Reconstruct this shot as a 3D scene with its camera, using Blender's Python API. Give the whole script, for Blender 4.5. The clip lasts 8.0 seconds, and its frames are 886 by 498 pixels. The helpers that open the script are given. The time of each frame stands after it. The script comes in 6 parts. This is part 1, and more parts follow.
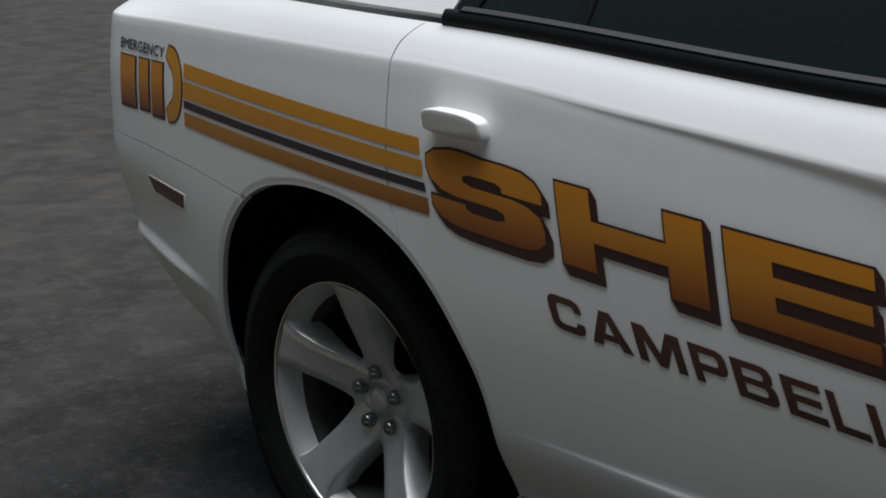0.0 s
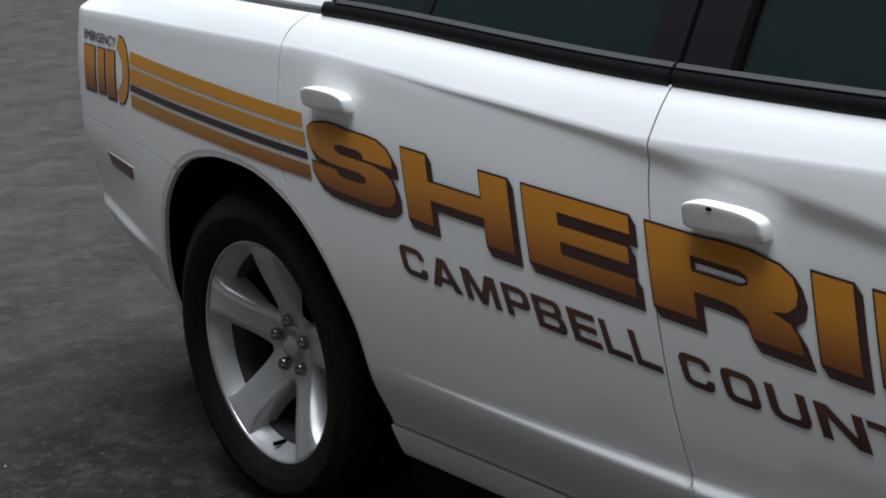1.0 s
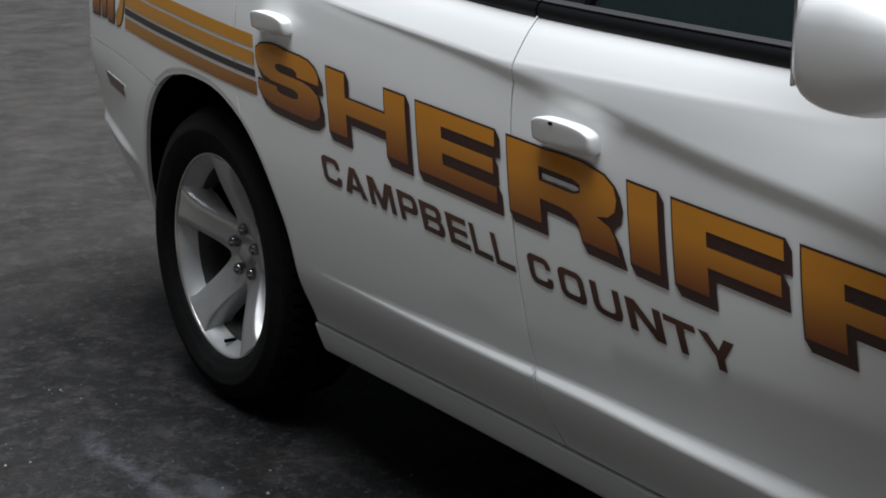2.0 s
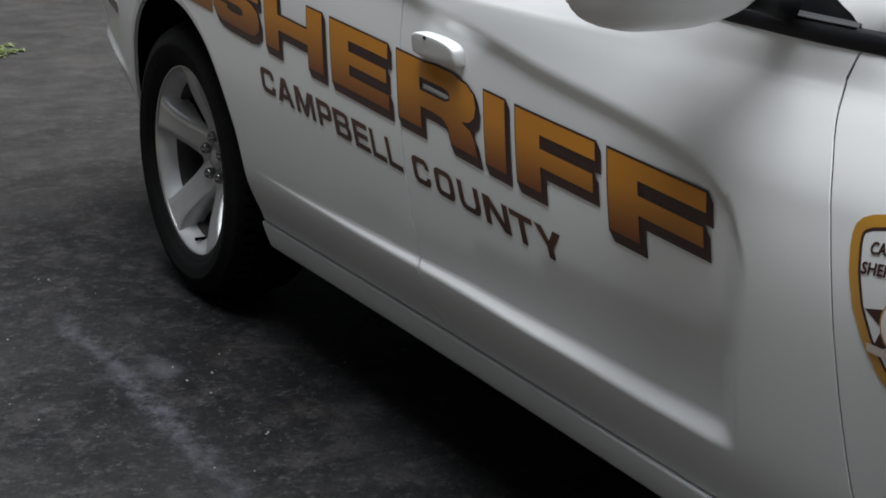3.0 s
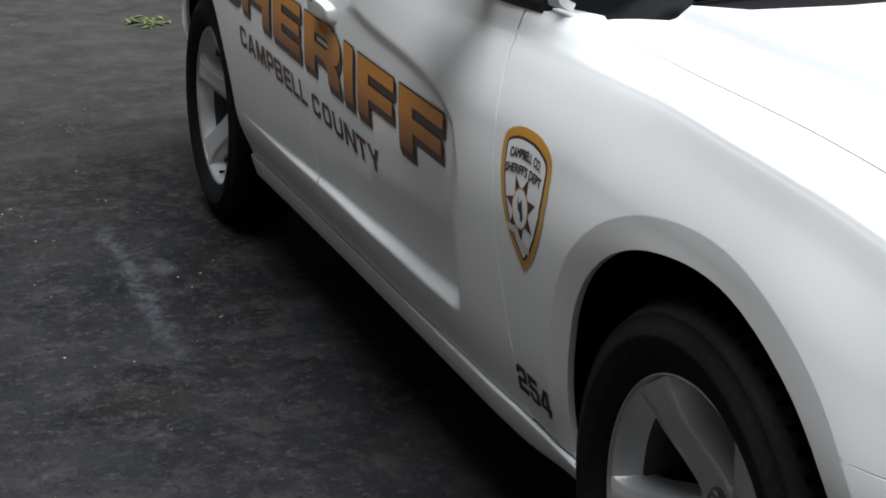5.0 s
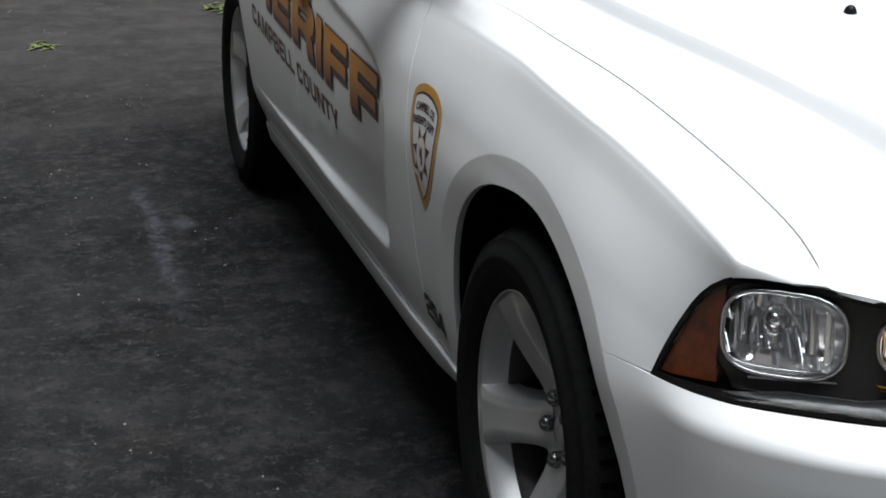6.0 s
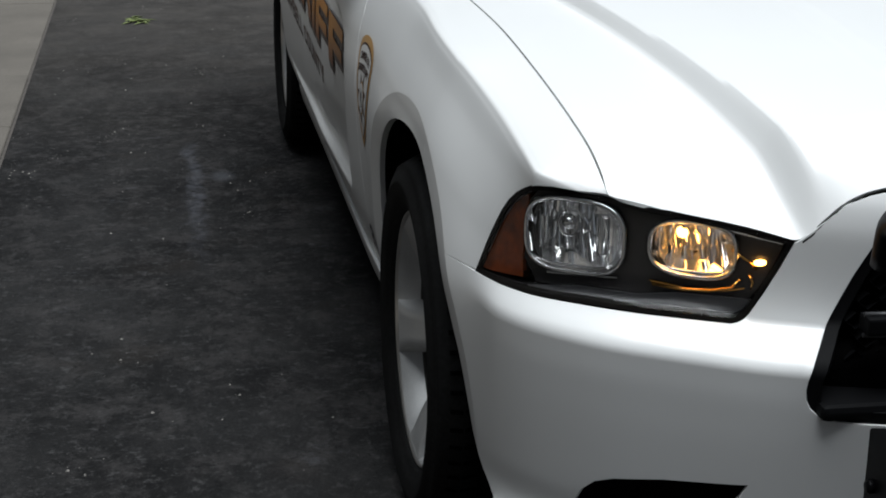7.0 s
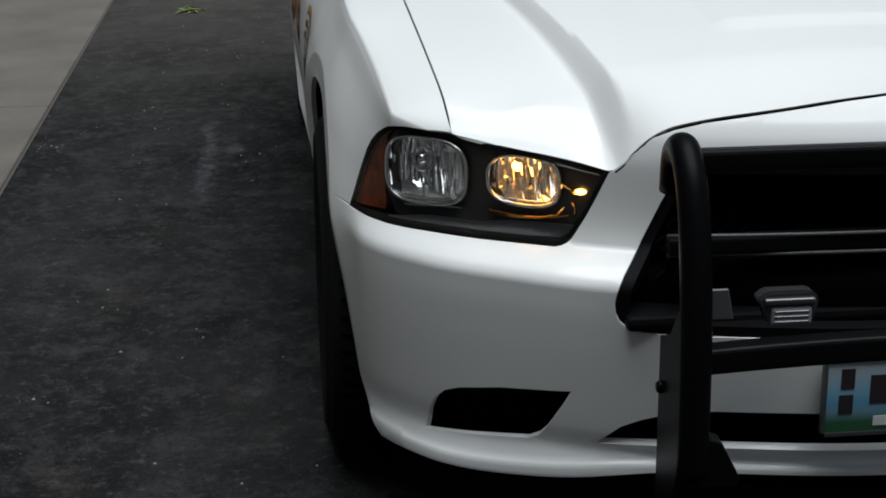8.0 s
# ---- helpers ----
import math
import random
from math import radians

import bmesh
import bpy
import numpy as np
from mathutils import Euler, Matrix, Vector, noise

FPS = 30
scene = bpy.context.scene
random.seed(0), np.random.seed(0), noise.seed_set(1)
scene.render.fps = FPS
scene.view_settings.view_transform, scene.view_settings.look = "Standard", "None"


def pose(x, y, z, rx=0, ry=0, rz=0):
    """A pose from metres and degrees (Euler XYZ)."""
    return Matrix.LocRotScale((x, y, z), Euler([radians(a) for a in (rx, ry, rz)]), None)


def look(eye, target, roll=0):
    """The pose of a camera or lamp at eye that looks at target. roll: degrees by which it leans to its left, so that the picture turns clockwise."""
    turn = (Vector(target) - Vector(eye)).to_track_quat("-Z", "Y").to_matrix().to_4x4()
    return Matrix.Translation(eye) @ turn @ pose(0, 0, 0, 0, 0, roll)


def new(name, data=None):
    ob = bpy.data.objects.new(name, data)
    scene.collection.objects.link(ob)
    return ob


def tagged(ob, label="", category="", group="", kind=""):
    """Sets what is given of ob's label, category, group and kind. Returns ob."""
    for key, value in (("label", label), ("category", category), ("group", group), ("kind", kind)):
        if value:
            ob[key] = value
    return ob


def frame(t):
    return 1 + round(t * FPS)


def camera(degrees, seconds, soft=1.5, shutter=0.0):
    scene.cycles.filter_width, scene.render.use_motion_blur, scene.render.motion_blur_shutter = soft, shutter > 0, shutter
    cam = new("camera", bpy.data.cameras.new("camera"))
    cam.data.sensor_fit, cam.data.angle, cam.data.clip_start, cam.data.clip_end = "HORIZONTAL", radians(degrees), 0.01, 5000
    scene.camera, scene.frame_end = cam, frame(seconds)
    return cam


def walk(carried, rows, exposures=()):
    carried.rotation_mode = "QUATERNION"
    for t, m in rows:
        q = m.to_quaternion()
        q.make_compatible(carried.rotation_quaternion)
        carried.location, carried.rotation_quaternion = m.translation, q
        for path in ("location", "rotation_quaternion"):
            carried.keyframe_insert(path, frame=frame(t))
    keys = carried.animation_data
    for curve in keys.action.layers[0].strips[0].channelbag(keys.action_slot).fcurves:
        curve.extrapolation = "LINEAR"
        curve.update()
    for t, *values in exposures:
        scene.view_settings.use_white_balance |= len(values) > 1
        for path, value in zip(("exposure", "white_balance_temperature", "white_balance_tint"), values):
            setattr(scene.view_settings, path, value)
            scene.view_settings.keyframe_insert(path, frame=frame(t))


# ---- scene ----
cam = camera(30.9, 8.0, 1.8)
PATH = [
    (0, (2.314, -2.576, 1.396), (0.826, -1.336, 0.898), -2.5),
    (0.2, (2.421, -2.572, 1.403), (0.924, -1.349, 0.891), -2.7),
    (0.5, (2.586, -2.566, 1.415), (1.066, -1.363, 0.921), -3.2),
    (0.7, (2.698, -2.560, 1.421), (1.166, -1.372, 0.929), -3.4),
    (1, (2.871, -2.555, 1.423), (1.324, -1.392, 0.919), -3.4),
    (1.2, (2.967, -2.523, 1.420), (1.403, -1.390, 0.899), -3.3),
    (1.5, (3.112, -2.497, 1.405), (1.534, -1.389, 0.873), -2.8),
    (1.7, (3.208, -2.496, 1.36), (1.621, -1.393, 0.846), -1.1),
    (2.8, (3.724, -2.362, 1.37), (2.077, -1.383, 0.796), 0.5),
    (3, (3.822, -2.332, 1.382), (2.167, -1.38, 0.787), 0.6),
    (3.2, (3.924, -2.313, 1.391), (2.262, -1.385, 0.779), 0.9),
    (3.5, (4.071, -2.274, 1.403), (2.4, -1.378, 0.765), 1.1),
    (3.8, (4.224, -2.221, 1.423), (2.540, -1.370, 0.760), 1.1),
    (4, (4.321, -2.18, 1.427), (2.625, -1.353, 0.764), 1.2),
    (4.2, (4.405, -2.122, 1.424), (2.693, -1.328, 0.762), 0.8),
    (5.3, (5.055, -1.906, 1.465), (3.253, -1.266, 0.880), 1.0),
    (5.5, (5.158, -1.856, 1.471), (3.348, -1.245, 0.878), 0.7),
    (5.8, (5.302, -1.763, 1.474), (3.478, -1.210, 0.869), 0.8),
    (6, (5.409, -1.71, 1.471), (3.575, -1.186, 0.869), 1.0),
    (6.2, (5.527, -1.659, 1.470), (3.684, -1.166, 0.872), 1.2),
    (6.5, (5.695, -1.558, 1.472), (3.84, -1.122, 0.866), 1.1),
    (6.8, (5.836, -1.440, 1.471), (3.969, -1.062, 0.862), 0.9),
    (7, (5.906, -1.35, 1.467), (4.031, -1.015, 0.856), 0.7),
    (7.2, (5.981, -1.273, 1.468), (4.100, -0.971, 0.856), 0.6),
    (7.5, (6.094, -1.166, 1.462), (4.206, -0.905, 0.855), 0.4),
    (7.8, (6.212, -1.061, 1.450), (4.319, -0.836, 0.847), -0.2),
    (8, (6.28, -0.984, 1.451), (4.386, -0.791, 0.84), -0.5),
]
walk(cam, [(t, look(eye, target, roll)) for t, eye, target, roll in PATH], [(0, -0.08, 6100, 9), (0.5, 0.35, 6100, 9), (0.8, 0.36, 6100, 9), (1.0, 0.37, 5900, 9), (1.3, 0.36, 5950, 9), (1.5, 0.33, 6100, 9), (3.0, 0.38, 6100, 9), (4.2, 0.36, 6100, 9), (5.5, 0.31, 6100, 9), (6.0, 0.08, 6100, 9), (6.5, -0.03, 6100, 8), (7.0, -0.27, 6100, 7), (8.0, -0.55, 6100, 6)])
# ---- end of path ----


# ---- world and light ----
SUN_UP, SUN_TURN = radians(82), radians(48)
world = bpy.data.worlds.new("overcast_sky")
scene.world = world
world.use_nodes = True
wn = world.node_tree.nodes
sky = wn.new("ShaderNodeTexSky")
sky.sky_type, sky.sun_disc = "NISHITA", False
sky.sun_elevation, sky.sun_rotation = SUN_UP, SUN_TURN
sky.air_density, sky.dust_density, sky.ozone_density = 1.0, 3.0, 1.0
grey = wn.new("ShaderNodeHueSaturation")
grey.inputs["Saturation"].default_value = 0.35
world.node_tree.links.new(sky.outputs["Color"], grey.inputs["Color"])
world.node_tree.links.new(grey.outputs["Color"], wn["Background"].inputs["Color"])
wn["Background"].inputs["Strength"].default_value = 0.05

sun_lamp = bpy.data.lights.new("sun", "SUN")
sun_lamp.energy, sun_lamp.angle, sun_lamp.color = 5.0, radians(52), (1.0, 1.0, 0.99)
sun = new("sun", sun_lamp)
aim = Vector((math.sin(SUN_TURN) * math.cos(SUN_UP), math.cos(SUN_TURN) * math.cos(SUN_UP), math.sin(SUN_UP)))
sun.matrix_world = look(aim * 50, (0, 0, 0))


# ---- materials ----
def material(name, color, rough=0.5, metal=0.0, coat=0.0, grain=0.0, grain_size=200.0, bump=0.0, bump_size=300.0, stain=0.0, stain_size=3.0,
             emit=0.0, alpha=1.0, trans=0.0, ior=1.45, spec=0.5):
    m = bpy.data.materials.new(name)
    m.use_nodes = True
    nt = m.node_tree
    b = nt.nodes["Principled BSDF"]
    b.inputs["Base Color"].default_value = (*color, 1)
    b.inputs["Roughness"].default_value, b.inputs["Metallic"].default_value = rough, metal
    b.inputs["Coat Weight"].default_value, b.inputs["Coat Roughness"].default_value = coat, 0.10
    b.inputs["Transmission Weight"].default_value, b.inputs["IOR"].default_value = trans, ior
    b.inputs["Alpha"].default_value = alpha
    b.inputs["Specular IOR Level"].default_value = spec
    if emit:
        b.inputs["Emission Color"].default_value, b.inputs["Emission Strength"].default_value = (*color, 1), emit
    place = nt.nodes.new("ShaderNodeTexCoord")
    if grain or stain:
        col = None
        for amount, size, detail in ((grain, grain_size, 4), (stain, stain_size, 5)):
            if not amount:
                continue
            tex = nt.nodes.new("ShaderNodeTexNoise")
            tex.inputs["Scale"].default_value, tex.inputs["Detail"].default_value = size, detail
            nt.links.new(place.outputs["Object"], tex.inputs["Vector"])
            ramp = nt.nodes.new("ShaderNodeMapRange")
            ramp.inputs["From Min"].default_value, ramp.inputs["From Max"].default_value = 0.3, 0.7
            ramp.inputs["To Min"].default_value, ramp.inputs["To Max"].default_value = 1 - amount, 1 + amount
            nt.links.new(tex.outputs["Fac"], ramp.inputs["Value"])
            mix = nt.nodes.new("ShaderNodeVectorMath")
            mix.operation = "SCALE"
            if col is None:
                mix.inputs[0].default_value = color
            else:
                nt.links.new(col, mix.inputs[0])
            nt.links.new(ramp.outputs["Result"], mix.inputs["Scale"])
            col = mix.outputs["Vector"]
        nt.links.new(col, b.inputs["Base Color"])
    if bump:
        tex = nt.nodes.new("ShaderNodeTexNoise")
        tex.inputs["Scale"].default_value, tex.inputs["Detail"].default_value = bump_size, 6
        nt.links.new(place.outputs["Object"], tex.inputs["Vector"])
        bm = nt.nodes.new("ShaderNodeBump")
        bm.inputs["Strength"].default_value, bm.inputs["Distance"].default_value = bump, 0.01
        nt.links.new(tex.outputs["Fac"], bm.inputs["Height"])
        nt.links.new(bm.outputs["Normal"], b.inputs["Normal"])
    return m


WHITE = material("white_car_paint", (0.79, 0.79, 0.78), 0.42, coat=0.45, stain=0.02, stain_size=2.5)
BLACK_TRIM = material("black_satin_trim", (0.007, 0.007, 0.008), 0.45, spec=0.25, grain=0.25, grain_size=600)
DARK = material("dark_underbody", (0.003, 0.003, 0.003), 0.9, spec=0.0)
RUBBER = material("tyre_rubber", (0.010, 0.010, 0.010), 0.8, spec=0.12, grain=0.3, grain_size=120, bump=0.12, bump_size=260, stain=0.25, stain_size=9)
ALLOY = material("silver_alloy", (0.58, 0.58, 0.575), 0.36, metal=0.5, grain=0.05, grain_size=300, stain=0.07, stain_size=14)
# the barrel is far darker than the alloy of spokes and dish
BARREL = material("dark_grey_barrel", (0.05, 0.048, 0.046), 0.55, metal=0.5, stain=0.25, stain_size=20)
LIP = material("machined_lip", (0.62, 0.60, 0.57), 0.28, metal=0.9, stain=0.06, stain_size=20)
CHROME = material("chrome", (0.62, 0.62, 0.62), 0.16, metal=1.0)
IRON = material("brake_iron", (0.06, 0.055, 0.05), 0.6, metal=0.6, grain=0.3, grain_size=80)
GLASS = material("tinted_glass", (0.014, 0.022, 0.022), 0.02, alpha=0.74)
CLEAR = material("clear_lens", (1, 1, 1), 0.02, trans=1.0, ior=1.25)
AMBER = material("amber_plastic", (0.105, 0.020, 0.004), 0.2, grain=0.3, grain_size=120, stain=0.45, stain_size=22)
BULB = material("lit_amber_bulb", (1.0, 0.46, 0.09), 0.3, emit=14.0)
HOUSING = material("black_lamp_housing", (0.016, 0.015, 0.015), 0.24, spec=0.45)
RED = material("dark_red_reflector", (0.075, 0.008, 0.010), 0.22, grain=0.2, grain_size=400)
GAP = material("panel_gap_black", (0.006, 0.0055, 0.005), 0.9, spec=0.0)
BROWN = material("brown_vinyl", (0.050, 0.022, 0.018), 0.42, coat=0.05, spec=0.3, stain=0.05)
GOLD = material("gold_vinyl", (0.58, 0.26, 0.022), 0.42, coat=0.1, spec=0.3, stain=0.04)
CHARCOAL = material("charcoal_vinyl", (0.030, 0.022, 0.025), 0.42, coat=0.05, spec=0.3)

# -- form --
# The car stands with its rear axle at x = 0, its front axle at x = 3.052, its middle plane at y = 0.


def pchip(xs, ys):
    """A smooth curve through a few control values that never overshoots."""
    xs, ys = np.asarray(xs, float), np.asarray(ys, float)
    h, d = np.diff(xs), np.diff(ys, axis=0)
    hh = h.reshape((-1,) + (1,) * (ys.ndim - 1))
    d = d / hh
    m = np.zeros_like(ys)
    a, b = d[:-1], d[1:]
    w1, w2 = 2 * hh[1:] + hh[:-1], hh[1:] + 2 * hh[:-1]
    same = a * b > 0
    m[1:-1] = np.where(same, (w1 + w2) / (w1 / np.where(same, a, 1) + w2 / np.where(same, b, 1)), 0)
    m[0], m[-1] = d[0], d[-1]

    def curve(x):
        x = np.asarray(x, float)
        k = np.clip(np.searchsorted(xs, x) - 1, 0, len(xs) - 2)
        t = np.clip((x - xs[k]) / h[k], -1.0, 2.0)
        lo, hi = t < 0, t > 1
        t = np.clip(t, 0, 1)
        y0, y1, m0, m1, hk = ys[k], ys[k + 1], m[k], m[k + 1], h[k]
        v = y0 * (1 + 2 * t) * (1 - t) ** 2 + m0 * hk * t * (1 - t) ** 2 + y1 * t * t * (3 - 2 * t) + m1 * hk * t * t * (t - 1)
        v = np.where(lo, y0 + m0 * (x - xs[k]), v)
        return np.where(hi, y1 + m1 * (x - xs[k + 1]), v)

    return curve


def smooth(a, b, x):
    t = np.clip((np.asarray(x, float) - a) / (b - a), 0, 1)
    return t * t * (3 - 2 * t)


def crisp(a, b, x):
    """Like smooth, but nearly straight, with tight rounds at its ends."""
    t = np.clip((np.asarray(x, float) - a) / (b - a), 0, 1)
    return 0.7 * t + 0.3 * t * t * (3 - 2 * t)


ARCHES = ((-0.003, 0.36), (3.06, 0.36))
ARCH_R = (pchip([-30, 0, 18, 33, 50, 70, 88, 105, 118, 132, 145, 156, 210], [0.445, 0.450, 0.455, 0.445, 0.440, 0.430, 0.425, 0.436, 0.454, 0.468, 0.472, 0.466, 0.458]),
          pchip([-30, 0, 46, 61, 80, 100, 113, 125, 137, 148, 158, 175, 210], [0.410, 0.410, 0.409, 0.408, 0.413, 0.420, 0.430, 0.438, 0.440, 0.434, 0.422, 0.414, 0.412]))


def arch_r(which, x, z):
    """The arch's radius in the direction of a point of the side."""
    cx, cz = ARCHES[which]
    a = np.degrees(np.arctan2(np.asarray(z, float) - cz, np.asarray(x, float) - cx))
    return ARCH_R[which](np.clip(np.where(a < -90, a + 360, a), -30, 210))


half_width = pchip([-1.06, -1.02, -0.95, -0.86, -0.5, -0.2, 0.25, 1.0, 1.6, 2.0, 2.5, 2.8, 3.05, 3.25, 3.40, 3.50, 3.61, 3.70],
                   [0.738, 0.783, 0.813, 0.832, 0.885, 0.918, 0.945, 0.952, 0.952, 0.940, 0.925, 0.928, 0.938, 0.930, 0.910, 0.881, 0.806, 0.70])
crease_z = pchip([-1.0, -0.6, 0.24, 0.76, 1.2, 1.6, 1.92, 2.4, 2.6, 2.8, 3.0, 3.2, 3.33, 3.45, 3.575, 3.64, 3.70],
                 [1.04, 1.045, 1.037, 1.00, 0.969, 0.972, 0.973, 0.969, 0.963, 0.961, 0.951, 0.932, 0.908, 0.880, 0.847, 0.826, 0.800])
rear_in = pchip([-1.0, 1.2, 1.6, 2.0, 2.4, 2.8, 3.2, 3.7], [0.026, 0.026, 0.032, 0.050, 0.078, 0.085, 0.0885, 0.08])
front_crest = pchip([3.0, 3.2, 3.33, 3.45, 3.55, 3.614, 3.70], [0.862, 0.8435, 0.8275, 0.814, 0.806, 0.800, 0.69])


def crease_in(x):
    """How far the crest lies inside the widest line of the body."""
    return np.maximum(0.004, np.where(np.asarray(x) < 3.2, rear_in(x), half_width(x) - front_crest(x)))


top_z = pchip([-1.06, -0.6, 0.3, 1.2, 2.3, 2.5, 2.8, 3.06, 3.2, 3.37, 3.52, 3.60, 3.65, 3.685], [1.09, 1.115, 1.098, 1.045, 1.020, 1.010, 0.978, 0.956, 0.941, 0.917, 0.888, 0.865, 0.840, 0.818])
top_y = pchip([-1.06, -0.5, 0.3, 1.9, 2.2, 2.45, 2.7, 3.03, 3.3, 3.5, 3.7], [0.60, 0.79, 0.868, 0.874, 0.862, 0.812, 0.770, 0.741, 0.731, 0.721, 0.705])
scallop_z = pchip([-0.6, 0.24, 0.76, 0.93, 1.08, 1.22, 1.35, 1.47, 1.58, 1.68, 1.93, 2.02, 2.09, 2.14, 2.18, 2.23],
                  [1.05, 1.04, 0.999, 0.986, 0.974, 0.960, 0.946, 0.932, 0.917, 0.901, 0.868, 0.853, 0.835, 0.811, 0.780, 0.70])
scallop_band = pchip([0.5, 0.8, 1.08, 1.47, 2.3], [0.004, 0.008, 0.018, 0.034, 0.030])
ledge_z = pchip([0.7, 1.1, 1.36, 1.75, 2.0, 2.2], [0.452, 0.447, 0.447, 0.437, 0.424, 0.420])
ledge_w = pchip([0.4, 0.7, 1.1, 1.6, 2.1, 2.3], [0.005, 0.006, 0.010, 0.017, 0.024, 0.024])
ledge_in = pchip([0.4, 0.68, 0.9, 1.1, 1.6, 2.1, 2.3], [0.0, 0.0, 0.004, 0.008, 0.017, 0.025, 0.026])
LEVELS = 12


def section(x):
    """The levels of the body's cross-section at x, as half-widths and heights."""
    w, zc, zb, yb, inn = half_width(x), crease_z(x), top_z(x), top_y(x), crease_in(x)
    yb = np.minimum(yb, w - inn - 0.004)
    flat = smooth(2.65, 3.15, np.asarray(x, float))  # the front wing is a nearly flat slab below its crest
    ya, za, yt, zt = w - (0.66 + 0.12 * flat) * inn, zc - 0.05, 0.45 * (w - inn) + 0.55 * yb, zc + 0.62 * (zb - zc)
    wide_z = 0.69 - 0.10 * smooth(2.9, 3.4, np.asarray(x, float))
    # the crest: a tight round between side and top
    yc = w - inn
    ka = np.minimum(0.013 / np.hypot(ya - yc, za - zc), 0.45)
    kt = np.minimum(0.013 / (np.hypot(yt - yc, zt - zc) + 1e-6), 0.45)
    y1, z1, y2, z2 = yc + ka * (ya - yc), zc + ka * (za - zc), yc + kt * (yt - yc), zc + kt * (zt - zc)
    nose = smooth(3.1, 3.4, np.asarray(x, float))
    low = np.minimum(w - 0.045 + 0.018 * nose, 0.884)
    ys = [low - 0.020, low - 0.012, low, w - 0.019 + 0.009 * nose, w, w - (0.18 + 0.17 * flat) * inn, ya, y1, 0.6 * yc + 0.2 * (y1 + y2), y2, yt, yb]
    zs = [0.20, 0.258, 0.318, 0.44, wide_z, zc - 0.15, za, z1, 0.6 * zc + 0.2 * (z1 + z2), z2, zt, zb]
    shape = np.zeros_like(np.asarray(x, float))
    return np.stack([a + shape for a in ys]), np.stack([a + shape for a in zs])


def level_curve(vals, s):
    """Monotone interpolation over the levels, point by point; vals: levels x points."""
    d = np.diff(vals, axis=0)
    m = np.zeros_like(vals)
    a, b = d[:-1], d[1:]
    same = a * b > 0
    m[1:-1] = np.where(same, 2 * a * b / np.where(same, a + b, 1), 0)
    m[0], m[-1] = d[0], d[-1]
    k = np.clip(np.floor(s).astype(int), 0, len(vals) - 2)
    i = np.arange(len(s))
    t = s - k
    return (vals[k, i] * (1 + 2 * t) * (1 - t) ** 2 + m[k, i] * t * (1 - t) ** 2
            + vals[k + 1, i] * t * t * (3 - 2 * t) + m[k + 1, i] * t * t * (t - 1))


def side(x, s):
    """A point of the right-hand side for a place along the car and a level of its section."""
    x, s = np.asarray(x, float), np.clip(np.asarray(s, float), 0, LEVELS - 1)
    ys, zs = section(x)
    y, z = level_curve(ys, s), level_curve(zs, s)
    # the scallop pressed into the doors
    zt = scallop_z(x)
    band = scallop_band(x)
    low = crisp(0.0, 1.0, (z - ledge_z(x)) / ledge_w(x))
    front = smooth(0.0, 0.07, 2.228 - 0.02 * smooth(0.7, 0.45, z) - x)
    deep = np.maximum(0.36 * band * smooth(0.4, 0.9, x), ledge_in(x) * smooth(0.72, 0.47, z) * (x > 0.4))
    press = crisp(0.0, 1.0, (zt - z) / band) * front * low * deep
    # the ledge on the rear bumper's corner
    press = press + 0.014 * smooth(0.76, 0.52, z) * smooth(-0.60, -0.95, x)
    press = press + 0.011 * crisp(0.0, 0.022, z - 0.487 + 0.135 * (x + 0.5)) * smooth(0.74, 0.58, z) * smooth(-0.46, -0.72, x)
    # below the ledge the bumper tucks under
    press = press + 0.28 * np.maximum(0.0, 0.482 - 0.135 * (x + 0.5) - z) * smooth(-0.43, -0.62, x)
    y = y - press
    # the shallow cups behind the door handles
    for hx, hz in ((0.405, 0.928), (1.385, 0.848)):
        y = y - 0.006 * smooth(1.0, 0.35, np.hypot((x - hx) / 0.062, (z - hz) / 0.036))
    # the lips of the wheel arches
    for k, (cx, cz) in enumerate(ARCHES):
        far = np.hypot(x - cx, z - cz) - arch_r(k, x, z)
        if cx > 1:
            side_part = smooth(0.22, 0.44, z + 0.2 * smooth(cx - 0.05, cx + 0.05, x))
            y = y + (0.003 * smooth(0.17, 0.052, far) - 0.24 * np.maximum(0.0, 0.050 - far)) * side_part
        else:
            y = y - 0.003 * smooth(0.012, 0.0, far)
    return np.stack([x, -y, z], -1)


def level_at(x, z):
    """The level of the section at which the side has the height z."""
    x, z = np.broadcast_arrays(np.asarray(x, float), np.asarray(z, float))
    ys, zs = section(x)
    lo, hi = np.zeros(x.shape), np.full(x.shape, LEVELS - 1.0)
    for _ in range(40):
        mid = (lo + hi) / 2
        up = level_curve(zs, mid) < z
        lo, hi = np.where(up, mid, lo), np.where(up, hi, mid)
    return (lo + hi) / 2


